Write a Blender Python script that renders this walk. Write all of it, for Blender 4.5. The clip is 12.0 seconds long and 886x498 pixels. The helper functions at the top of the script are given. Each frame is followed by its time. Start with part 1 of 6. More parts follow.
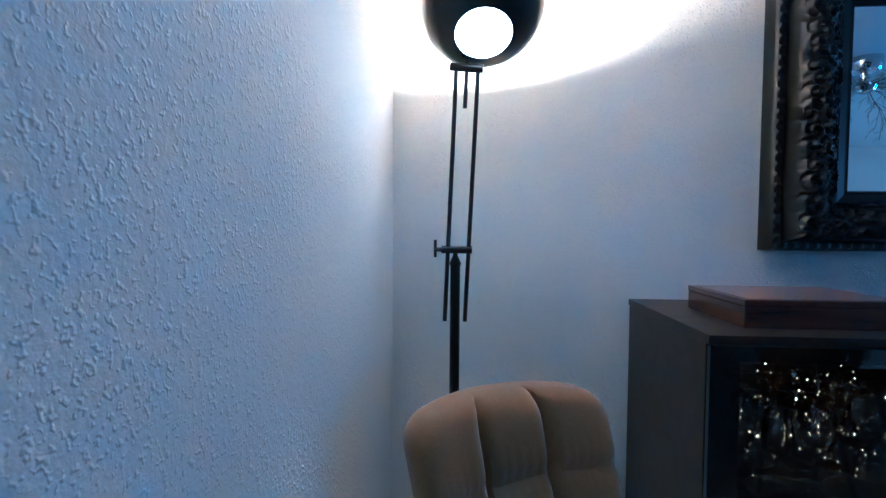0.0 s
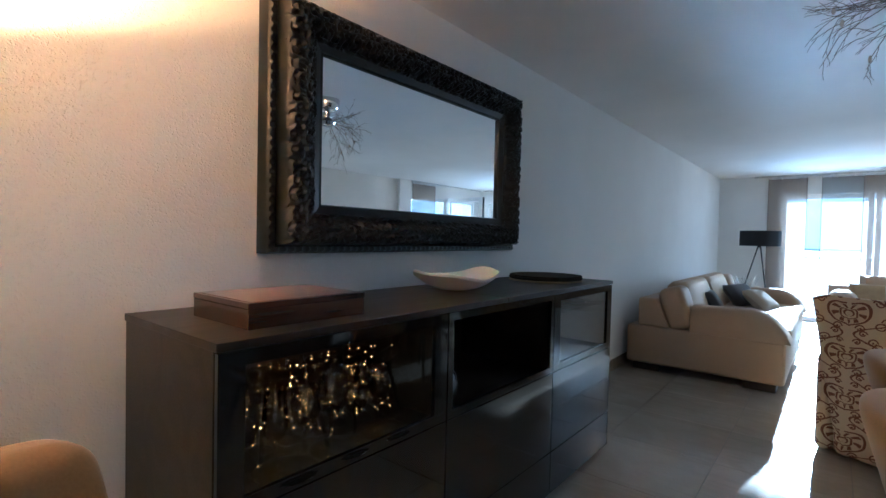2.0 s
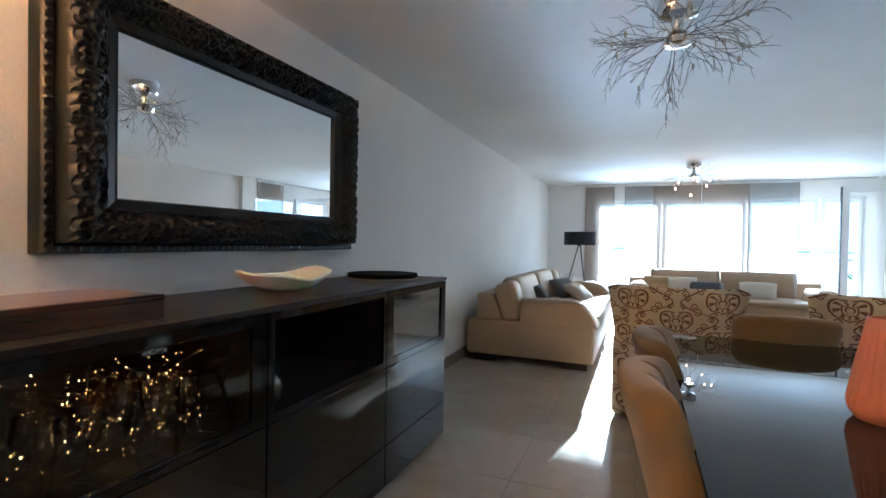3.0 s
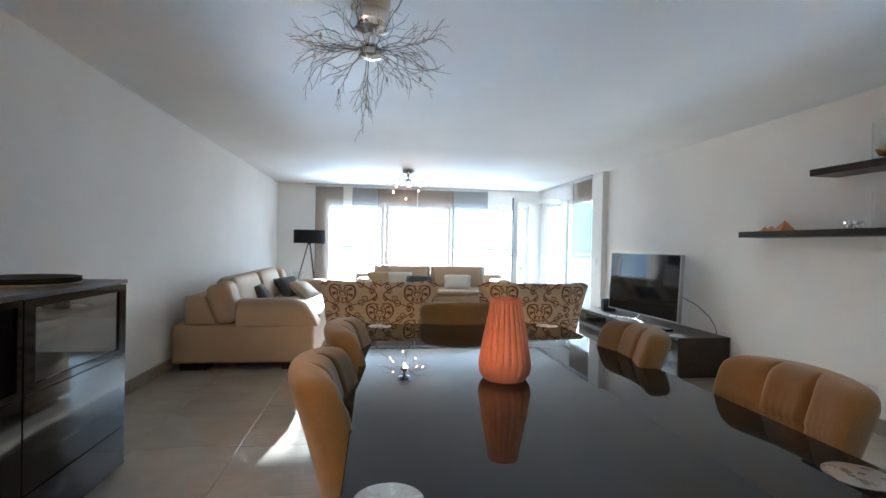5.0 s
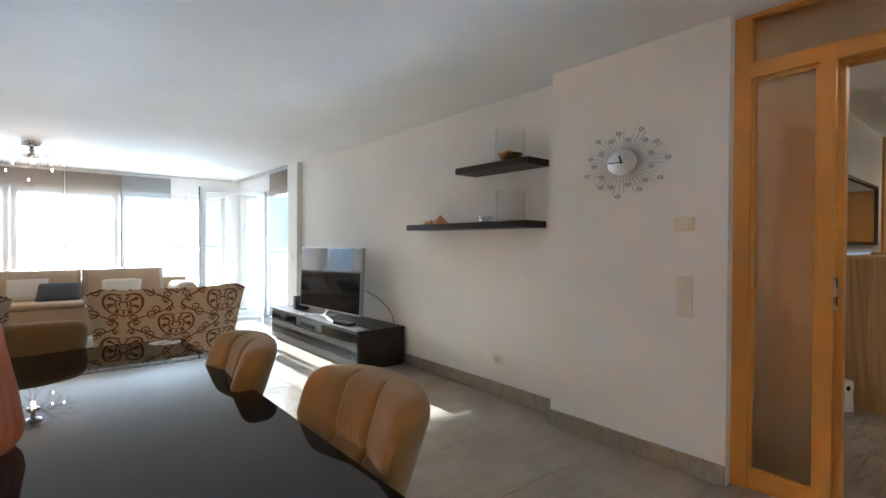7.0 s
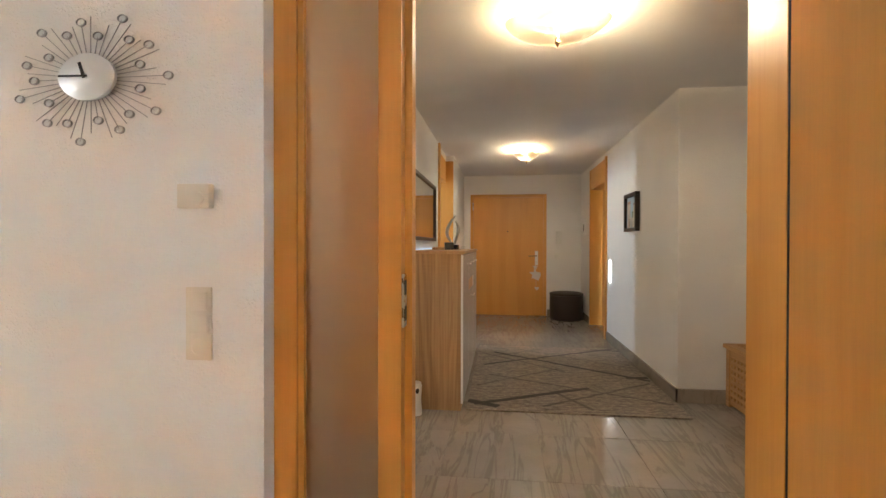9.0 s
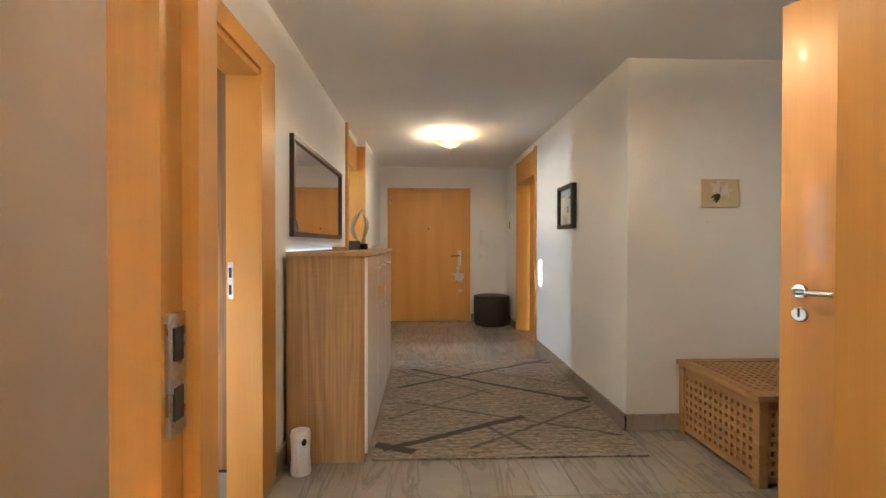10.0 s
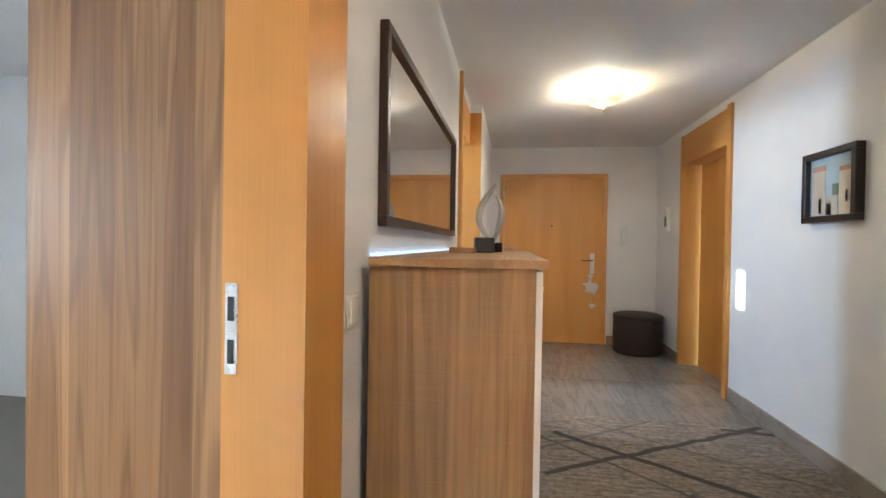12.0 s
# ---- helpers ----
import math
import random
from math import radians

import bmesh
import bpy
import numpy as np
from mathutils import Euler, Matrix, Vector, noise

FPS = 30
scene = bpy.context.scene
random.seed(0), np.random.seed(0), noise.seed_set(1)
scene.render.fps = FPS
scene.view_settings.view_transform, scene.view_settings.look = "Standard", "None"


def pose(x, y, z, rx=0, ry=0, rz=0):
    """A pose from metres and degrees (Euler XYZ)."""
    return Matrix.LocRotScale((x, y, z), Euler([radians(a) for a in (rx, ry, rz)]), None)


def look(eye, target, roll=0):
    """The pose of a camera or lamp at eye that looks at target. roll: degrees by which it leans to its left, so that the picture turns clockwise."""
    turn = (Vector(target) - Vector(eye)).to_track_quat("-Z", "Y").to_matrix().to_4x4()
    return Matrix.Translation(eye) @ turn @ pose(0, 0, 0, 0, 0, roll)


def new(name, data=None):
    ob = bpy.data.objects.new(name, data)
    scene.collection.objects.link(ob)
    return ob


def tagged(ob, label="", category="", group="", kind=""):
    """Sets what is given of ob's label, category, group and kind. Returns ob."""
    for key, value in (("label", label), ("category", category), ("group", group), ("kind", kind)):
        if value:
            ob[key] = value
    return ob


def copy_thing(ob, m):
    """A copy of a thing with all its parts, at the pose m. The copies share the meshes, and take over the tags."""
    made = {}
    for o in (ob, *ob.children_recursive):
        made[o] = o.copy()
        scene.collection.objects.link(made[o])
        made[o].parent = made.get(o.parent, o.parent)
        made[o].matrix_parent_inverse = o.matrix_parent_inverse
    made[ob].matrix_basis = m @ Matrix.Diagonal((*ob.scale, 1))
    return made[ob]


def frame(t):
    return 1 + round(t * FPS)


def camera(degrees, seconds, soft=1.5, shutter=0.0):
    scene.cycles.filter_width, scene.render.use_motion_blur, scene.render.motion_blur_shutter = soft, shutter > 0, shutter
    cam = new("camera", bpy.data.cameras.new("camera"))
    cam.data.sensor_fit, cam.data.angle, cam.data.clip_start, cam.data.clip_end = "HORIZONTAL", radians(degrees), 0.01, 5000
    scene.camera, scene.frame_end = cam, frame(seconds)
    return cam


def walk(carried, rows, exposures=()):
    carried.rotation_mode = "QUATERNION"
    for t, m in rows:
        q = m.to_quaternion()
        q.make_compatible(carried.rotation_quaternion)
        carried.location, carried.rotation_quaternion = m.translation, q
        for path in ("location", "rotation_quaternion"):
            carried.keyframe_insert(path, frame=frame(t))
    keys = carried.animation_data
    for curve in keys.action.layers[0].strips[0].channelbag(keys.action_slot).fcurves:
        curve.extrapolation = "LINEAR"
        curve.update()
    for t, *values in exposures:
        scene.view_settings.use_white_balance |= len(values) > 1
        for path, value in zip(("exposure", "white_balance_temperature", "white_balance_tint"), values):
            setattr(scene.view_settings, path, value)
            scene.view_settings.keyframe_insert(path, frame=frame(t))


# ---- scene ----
cam = camera(85.5, 12.0)
PATH = [
    (0, (0.214, 0.118, 1.229), (0.073, 2.112, 1.149), 0.4),
    (0.5, (0.204, 0.196, 1.225), (0.535, 2.167, 1.145), 0.9),
    (0.7, (0.178, 0.185, 1.219), (0.715, 2.11, 1.14), 1.0),
    (1, (0.185, 0.224, 1.238), (1.038, 2.031, 1.155), 1.3),
    (1.5, (0.202, 0.208, 1.246), (1.49, 1.736, 1.181), 1.3),
    (2, (0.23, 0.168, 1.247), (1.78, 1.431, 1.194), 1.3),
    (2.5, (0.254, 0.112, 1.241), (1.987, 1.109, 1.198), 1.3),
    (3, (0.275, 0.053, 1.231), (2.124, 0.814, 1.199), 1.0),
    (3.2, (0.286, 0.032, 1.233), (2.176, 0.685, 1.201), 0.9),
    (4.8, (0.303, -0.092, 1.228), (2.294, -0.284, 1.206), 1.4),
    (5, (0.31, -0.133, 1.225), (2.291, -0.41, 1.208), 1.2),
    (5.5, (0.306, -0.227, 1.217), (2.244, -0.722, 1.201), 1.1),
    (6, (0.318, -0.335, 1.211), (2.181, -1.062, 1.196), 0.9),
    (6.5, (0.392, -0.519, 1.206), (2.118, -1.529, 1.186), 0.8),
    (7, (0.495, -0.737, 1.227), (2.038, -2.009, 1.204), 0.3),
    (7.5, (0.558, -0.949, 1.241), (1.837, -2.486, 1.212), 0.3),
    (7.7, (0.604, -1.047, 1.23), (1.738, -2.695, 1.204), 0.3),
    (9.3, (0.735, -2.258, 1.19), (0.829, -4.255, 1.169), 0.2),
    (9.5, (0.715, -2.422, 1.195), (0.732, -4.422, 1.17), 0.3),
    (10, (0.698, -2.814, 1.193), (0.616, -4.812, 1.171), 0.1),
    (10.5, (0.632, -3.255, 1.194), (0.542, -5.253, 1.171), 0.1),
    (11, (0.677, -3.646, 1.189), (0.607, -5.645, 1.164), -0.0),
    (11.5, (0.854, -3.999, 1.191), (0.88, -5.999, 1.166), 0.2),
    (12, (1.071, -4.244, 1.185), (1.364, -6.222, 1.162), 0.9),
]
EXPOSURES = [(0.0, 3.45, 2800, -8), (0.5, 3.25, 3200, -6), (1.0, 3.2, 3750, -4), (1.5, 3.6, 3950, -3), (2.0, 3.9, 4200, -2), (3.0, 4.3, 4650, -1), (5.0, 4.5, 4850, 1), (6.0, 4.5, 5000, 2), (7.0, 4.5, 5200, 2), (7.7, 4.6, 5450, 3), (9.3, 5.5, 5800, 4), (10.0, 5.6, 5600, 4), (10.5, 5.7, 5200, 2), (11.0, 5.85, 5050, 2), (11.5, 5.9, 5000, 2), (12.0, 5.75, 4900, 2)]
walk(cam, [(t, look(eye, target, roll)) for t, eye, target, roll in PATH], EXPOSURES)

# ---- light, world ----
SUN_ELEVATION = 15.8
world = bpy.data.worlds.new("world")
scene.world = world
world.use_nodes = True
sky = world.node_tree.nodes.new("ShaderNodeTexSky")
sky.sky_type, sky.sun_disc = "NISHITA", False
sky.sun_elevation, sky.sun_rotation = radians(SUN_ELEVATION), radians(90)
world.node_tree.links.new(sky.outputs[0], world.node_tree.nodes["Background"].inputs[0])
world.node_tree.nodes["Background"].inputs[1].default_value = 0.05
sun = new("sun", bpy.data.lights.new("sun", "SUN"))
sun.data.energy, sun.data.angle, sun.data.color = 2.0, radians(0.6), (1.0, 0.93, 0.84)
sun.matrix_world = look((30, 0, 30 * math.tan(radians(SUN_ELEVATION))), (0, 0, 0))


def lamp(name, kind, place, watts, colour, size=0.1):
    light = new(name, bpy.data.lights.new(name, kind))
    light.data.energy, light.data.color = watts, colour
    light.data.shadow_soft_size = size
    light.location = place
    return light


def window_fill(place, rise, wide, high, watts, spread, colour=(0.80, 0.90, 1.0)):
    """Added fill lamp at an east window, standing in for skylight, thrown inward and up by rise degrees."""
    light = new("window_skylight", bpy.data.lights.new("window_skylight", "AREA"))
    light.data.shape, light.data.size, light.data.size_y = "RECTANGLE", wide, high
    light.data.energy, light.data.color, light.data.spread = watts, colour, radians(spread)
    light.matrix_world = look(place, (place[0] - 1, place[1], place[2] + math.tan(radians(rise))))


# extra lamps on the room side of the curtains, brightening the interior
for y, wide in ((0.28, 1.0), (-0.97, 1.2), (-2.18, 0.95)):
    window_fill((9.86, y, 1.45), 42, wide, 0.8, 0.50, 76)      # fill for light off the balcony slab, up to the ceiling
    window_fill((9.86, y, 1.35), 6.5, wide, 0.7, 0.17, 9)      # fill for level skylight, deep into the room
# the same fill at the unseen bedroom and bathroom openings
window_fill((4.96, -3.95, 1.45), -6, 0.4, 1.0, 0.58, 150, (1.0, 0.90, 0.78))
window_fill((2.98, -8.09, 1.9), -8, 0.12, 0.28, 0.36, 120)


# ---- materials ----
class X:
    """Arithmetic on shader sockets."""
    def __init__(self, tree, socket):
        self.tree, self.socket = tree, socket

    def op(self, kind, other=None, third=None):
        node = self.tree.nodes.new("ShaderNodeMath")
        node.operation = kind
        for i, v in enumerate((self, other, third)):
            if isinstance(v, X):
                self.tree.links.new(v.socket, node.inputs[i])
            elif v is not None:
                node.inputs[i].default_value = v
        return X(self.tree, node.outputs[0])

    def __add__(self, o): return self.op("ADD", o)
    def __sub__(self, o): return self.op("SUBTRACT", o)
    def __mul__(self, o): return self.op("MULTIPLY", o)
    def __truediv__(self, o): return self.op("DIVIDE", o)
    def less(self, o): return self.op("LESS_THAN", o)
    def more(self, o): return self.op("GREATER_THAN", o)
    def top(self, o): return self.op("MAXIMUM", o)
    def low(self, o): return self.op("MINIMUM", o)
    def mag(self): return self.op("ABSOLUTE")
    def sin(self): return self.op("SINE")
    def cos(self): return self.op("COSINE")
    def soft(self, a, b):
        node = self.tree.nodes.new("ShaderNodeMapRange")
        node.interpolation_type = "SMOOTHSTEP"
        self.tree.links.new(self.socket, node.inputs[0])
        node.inputs[1].default_value, node.inputs[2].default_value = a, b
        return X(self.tree, node.outputs[0])


class Mat:
    """A principled material with helpers for its node tree."""
    def __init__(self, name, colour, rough=0.5, metal=0.0, **more):
        self.m = bpy.data.materials.new(name)
        self.m.use_nodes = True
        self.t = self.m.node_tree
        self.b = self.t.nodes["Principled BSDF"]
        self.b.inputs["Base Color"].default_value = (*colour, 1)
        self.b.inputs["Roughness"].default_value = rough
        self.b.inputs["Metallic"].default_value = metal
        for key, value in more.items():
            self.b.inputs[key.replace("_", " ")].default_value = value

    def node(self, kind, **inputs):
        n = self.t.nodes.new(kind)
        for key, value in inputs.items():
            n.inputs[key].default_value = value
        return n

    def coord(self, scale=(1, 1, 1), turn=(0, 0, 0), kind="Object", shift=None):
        c = self.node("ShaderNodeTexCoord")
        m = self.node("ShaderNodeMapping")
        m.inputs["Scale"].default_value, m.inputs["Rotation"].default_value = scale, turn
        self.t.links.new(c.outputs[kind], m.inputs[0])
        if shift:
            info = self.node("ShaderNodeObjectInfo")
            times = self.node("ShaderNodeVectorMath")
            times.operation = "SCALE"
            times.inputs[0].default_value = shift
            self.t.links.new(info.outputs["Random"], times.inputs["Scale"])
            self.t.links.new(times.outputs[0], m.inputs["Location"])
        return m.outputs[0]

    def noise(self, co, scale, detail=4, rough=0.55, distort=0.0):
        n = self.node("ShaderNodeTexNoise", Scale=scale, Detail=detail, Roughness=rough, Distortion=distort)
        self.t.links.new(co, n.inputs["Vector"])
        return X(self.t, n.outputs["Fac"])

    def ramp(self, x, stops):
        n = self.node("ShaderNodeValToRGB")
        r = n.color_ramp
        while len(r.elements) < len(stops):
            r.elements.new(0.5)
        for e, (p, c) in zip(r.elements, stops):
            e.position, e.color = p, (*c, 1)
        self.t.links.new(x.socket, n.inputs[0])
        return n.outputs[0]

    def mix(self, x, a, b, how="MIX"):
        n = self.node("ShaderNodeMix")
        n.data_type, n.blend_type = "RGBA", how
        for i, v in ((0, x), (6, a), (7, b)):
            if isinstance(v, X):
                self.t.links.new(v.socket, n.inputs[i])
            elif isinstance(v, bpy.types.NodeSocket):
                self.t.links.new(v, n.inputs[i])
            else:
                n.inputs[i].default_value = v if i == 0 else (*v, 1)
        return n.outputs[2]

    def base(self, socket):
        self.t.links.new(socket, self.b.inputs["Base Color"])
        return self

    def rough(self, x):
        self.t.links.new(x.socket, self.b.inputs["Roughness"])
        return self

    def bump(self, x, strength=0.3, distance=0.002):
        n = self.node("ShaderNodeBump", Strength=strength, Distance=distance)
        self.t.links.new(x.socket, n.inputs["Height"])
        self.t.links.new(n.outputs[0], self.b.inputs["Normal"])
        return self


def plaster(name, colour, grain=1.0, strength=0.5):
    """White woodchip plaster: small soft grains, faint cloudiness."""
    m = Mat(name, colour, 0.75)
    co = m.coord()
    cloud = m.noise(co, 0.9, 3)
    fine = m.noise(co, 80 / grain, 2, 0.5)
    spots = m.noise(co, 110 / grain, 1, 0.5).soft(0.54, 0.78)
    streak = m.noise(co, 14, 3)
    dark = tuple(c * 0.93 for c in colour)
    m.base(m.mix(cloud.soft(0.3, 0.7), dark, colour))
    return m.bump(fine * 0.6 + spots * 0.8 + streak * 0.25, strength, 0.007).m


def wood(name, a, b, c, axis=2, scale=1.0, rough=0.4, bands=7.0, coat=0.0, pores=0.35, detail=4, saw=0.0, wild=1.0):
    """Wood grain that runs along one axis."""
    m = Mat(name, a, rough)
    s = [14 * scale] * 3
    s[axis] = 0.9 * scale * min(1.0, wild)
    co = m.coord(tuple(s), shift=(3.0, 5.0, 7.0))
    broad = m.noise(co, 0.45, detail, 0.5, wild)
    rings = (broad * bands * 6.28).sin().soft(-1.1, 1.1)
    s2 = [160 * scale] * 3
    s2[axis] = 3 * scale
    pore = m.noise(m.coord(tuple(s2)), 1.0, 3)
    tone = (m.mix(rings, m.ramp(broad, [(0.3, a), (0.7, b)]), m.ramp(broad, [(0.3, b), (0.7, c)])))
    if saw:
        s3 = [5.0] * 3
        s3[axis] = 170.0
        marks = m.noise(m.coord(tuple(s3)), 1.0, 2).soft(0.45, 0.75)
        tone = m.mix(marks * saw, tone, tuple(min(1.0, v * 1.3) for v in a))
    m.base(m.mix(pore.soft(0.35, 0.75) * pores, tone, tuple(v * 0.55 for v in c)))
    m.b.inputs["Coat Weight"].default_value = coat
    m.rough(pore * 0.15 + (rough - 0.07))
    return m.bump(pore, 0.12, 0.001).m


def walnut_boards(name):
    """Walnut veneer in upright strips, each with its own tone and flame grain."""
    m = Mat(name, (0.25, 0.15, 0.07), 0.42)
    sep = m.node("ShaderNodeSeparateXYZ")
    m.t.links.new(m.coord(), sep.inputs[0])
    board = (X(m.t, sep.outputs[0]) / 0.118).op("FLOOR")
    shift = m.node("ShaderNodeCombineXYZ")
    m.t.links.new((board * 7.3).socket, shift.inputs[1])
    m.t.links.new((board * 2.7).socket, shift.inputs[2])
    def moved_coord(scale):
        add = m.node("ShaderNodeVectorMath")
        m.t.links.new(m.coord(scale), add.inputs[0]), m.t.links.new(shift.outputs[0], add.inputs[1])
        return add.outputs[0]
    broad = m.noise(moved_coord((9, 9, 0.55)), 1.0, 2, 0.4, 0.5)
    rings = (broad * 44).sin().soft(0.1, 1.0)
    streak = m.noise(moved_coord((110, 110, 1.6)), 1.0, 4, 0.6)
    tone = m.ramp(broad, [(0.28, (0.16, 0.075, 0.026)), (0.5, (0.33, 0.172, 0.062)), (0.72, (0.50, 0.285, 0.110))])
    tone = m.mix(rings * 0.45, tone, (0.12, 0.055, 0.020))
    plank = (board * 12.9898).sin().mag()
    tone = m.mix(plank * 0.5, tone, (0.15, 0.074, 0.030))
    m.base(m.mix(streak.soft(0.4, 0.75) * 0.4, tone, (0.085, 0.043, 0.02)))
    return m.bump(streak, 0.1, 0.001).m


def cloth(name, colour, dark, weave=900.0, rough=0.95, sheen=0.3):
    m = Mat(name, colour, rough)
    co = m.coord()
    big, small = m.noise(co, 5, 4), m.noise(co, weave / 4, 3)
    m.base(m.mix(big * 0.5 + small * 0.5, dark, colour))
    m.b.inputs["Sheen Weight"].default_value = sheen
    m.b.inputs["Specular IOR Level"].default_value = 0.25
    return m.bump(small, 0.25, 0.001).m


def plain(name, colour, rough=0.5, metal=0.0, grime=0.08, **more):
    m = Mat(name, colour, rough, metal, **more)
    co = m.coord()
    n = m.noise(co, 6, 5)
    m.base(m.mix(n, tuple(c * (1 - grime) for c in colour), tuple(min(1, c * (1 + grime)) for c in colour)))
    return m.rough(m.noise(co, 25, 3) * 0.12 + max(0.0, rough - 0.06)).m


def glass(name, colour=(1, 1, 1), rough=0.0, ior=1.45):
    m = Mat(name, colour, rough, IOR=ior)
    m.b.inputs["Transmission Weight"].default_value = 1.0
    return m.m


def thin_glass(name, colour, gain=0.035):
    """A thin sheet of clear or tinted glass: straight through, glossier towards grazing view."""
    m = Mat(name, colour, 0.0)
    t = m.t
    t.nodes.remove(m.b)
    clear, gloss, tilt, mix = t.nodes.new("ShaderNodeBsdfTransparent"), t.nodes.new("ShaderNodeBsdfGlossy"), t.nodes.new("ShaderNodeLayerWeight"), t.nodes.new("ShaderNodeMixShader")
    clear.inputs[0].default_value = (*colour, 1)
    gloss.inputs["Roughness"].default_value = 0.0
    tilt.inputs[0].default_value = 0.5
    share = X(t, tilt.outputs["Facing"]).op("POWER", 5.0) * 0.7 + gain
    t.links.new(share.socket, mix.inputs[0]), t.links.new(clear.outputs[0], mix.inputs[1]), t.links.new(gloss.outputs[0], mix.inputs[2])
    t.links.new(mix.outputs[0], t.nodes["Material Output"].inputs[0])
    return m.m


def glow(name, colour, strength):
    m = Mat(name, colour, 0.5)
    m.b.inputs["Emission Color"].default_value = (*colour, 1)
    m.b.inputs["Emission Strength"].default_value = strength
    return m.m


def sheer(name, colour, clear, weave=0.5):
    """Thin curtain cloth: lets light through, part scattered, part straight."""
    m = Mat(name, colour, 1.0)
    t = m.t
    t.nodes.remove(m.b)
    out = t.nodes["Material Output"]
    d, tr, cl = t.nodes.new("ShaderNodeBsdfDiffuse"), t.nodes.new("ShaderNodeBsdfTranslucent"), t.nodes.new("ShaderNodeBsdfTransparent")
    d.inputs[0].default_value = tr.inputs[0].default_value = (*colour, 1)
    a, b = t.nodes.new("ShaderNodeMixShader"), t.nodes.new("ShaderNodeMixShader")
    a.inputs[0].default_value = 0.55
    t.links.new(d.outputs[0], a.inputs[1]), t.links.new(tr.outputs[0], a.inputs[2])
    thread = m.noise(m.coord((400, 400, 60)), 1.0, 2)
    t.links.new((thread * 0.3 + (clear - 0.15)).socket, b.inputs[0])
    t.links.new(a.outputs[0], b.inputs[1]), t.links.new(cl.outputs[0], b.inputs[2])
    t.links.new(b.outputs[0], out.inputs[0])
    return m.m


def stone(name, a, b, vein, turn=0.0, stretch=5.0, depth=0.5):
    """Polished streaked granite; each tile takes its own cut."""
    m = Mat(name, a, 0.14)
    co = m.coord((1, 1, 1), (0, 0, turn), "Object", shift=(9.0, 7.0, 3.0))
    long = m.coord((stretch, stretch * 0.12, 1.0), (0, 0, turn + 0.25), "Object", shift=(9.0, 5.0, 3.0))
    cloud, fine = m.noise(co, 3.0, 5, 0.6, 0.6), m.noise(co, 90, 3)
    lines = (m.noise(long, 1.6, 5, 0.62, 1.4) - 0.5).mag().soft(0.0, 0.045)
    tone = m.ramp(cloud, [(0.3, a), (0.7, b)])
    m.base(m.mix((lines * depth + (1 - depth)), vein, m.mix(fine * 0.3, tone, vein)))
    return m.rough(m.noise(co, 8, 4) * 0.16 + 0.07).m


WALL = plaster("wall_plaster", (0.84, 0.825, 0.80), 0.85, 0.38)
WALL_HALL = plaster("hall_plaster", (0.83, 0.815, 0.795), 1.0, 0.25)
CEIL = plaster("ceiling_paint", (0.84, 0.83, 0.82), 1.2, 0.15)
STONE = stone("granite", (0.36, 0.325, 0.28), (0.29, 0.26, 0.22), (0.18, 0.155, 0.13), 0.0, 3.6, 0.55)
STONE_ROOM = stone("pale_granite", (0.46, 0.40, 0.32), (0.36, 0.31, 0.245), (0.28, 0.235, 0.18), 1.5, 1.5, 0.22)
SKIRT = stone("granite_skirting", (0.40, 0.35, 0.28), (0.34, 0.29, 0.23), (0.24, 0.20, 0.16), 1.5)
GROUT = plain("grout", (0.24, 0.22, 0.19), 0.9)
BEECH = wood("beech_veneer", (0.66, 0.318, 0.062), (0.645, 0.306, 0.058), (0.61, 0.28, 0.050), 2, 1.0, 0.42, 2.0, 0.06, 0.10)
BEECH_X = wood("beech_veneer_across", (0.66, 0.318, 0.062), (0.645, 0.306, 0.058), (0.61, 0.28, 0.050), 0, 1.0, 0.42, 2.0, 0.06, 0.10)
BEECH_Y = wood("beech_veneer_along", (0.66, 0.318, 0.062), (0.645, 0.306, 0.058), (0.61, 0.28, 0.050), 1, 1.0, 0.42, 2.0, 0.06, 0.10)
OAK = wood("sawn_oak", (0.46, 0.28, 0.118), (0.39, 0.23, 0.092), (0.27, 0.15, 0.055), 2, 0.5, 0.55, 6.0, 0.0, 0.4, 4, 0.14, 2.2)
OAK_TOP = wood("sawn_oak_top", (0.52, 0.325, 0.155), (0.46, 0.275, 0.125), (0.38, 0.215, 0.09), 1, 0.9, 0.5, 4.0)
WALNUT = walnut_boards("walnut")
ACACIA = wood("acacia", (0.50, 0.285, 0.10), (0.42, 0.225, 0.075), (0.30, 0.145, 0.045), 1, 1.2, 0.45, 3.0)
WENGE = wood("dark_wenge", (0.030, 0.019, 0.013), (0.022, 0.014, 0.010), (0.014, 0.009, 0.006), 0, 1.0, 0.3, 4.0)
BLACKBROWN = wood("black_brown_veneer", (0.040, 0.029, 0.021), (0.032, 0.023, 0.017), (0.022, 0.016, 0.012), 0, 1.2, 0.36, 4.0)
BLACKBROWN.node_tree.nodes["Principled BSDF"].inputs["Specular IOR Level"].default_value = 0.22
BLACKGLOSS = plain("black_gloss", (0.010, 0.010, 0.011), 0.07, 0.0, 0.05)
BLACK = plain("black_plastic", (0.014, 0.014, 0.015), 0.4)
BLACKMETAL = plain("black_metal", (0.018, 0.018, 0.020), 0.3, 0.6)
CHROME = plain("chrome", (0.75, 0.75, 0.76), 0.09, 1.0, 0.02)
STEEL = plain("brushed_steel", (0.58, 0.58, 0.58), 0.28, 1.0)
WHITE = plain("white_plastic", (0.78, 0.77, 0.74), 0.35)
WHITEGLOSS = plain("white_gloss", (0.80, 0.79, 0.77), 0.15)
PVC = plain("white_window_frame", (0.80, 0.81, 0.81), 0.3)
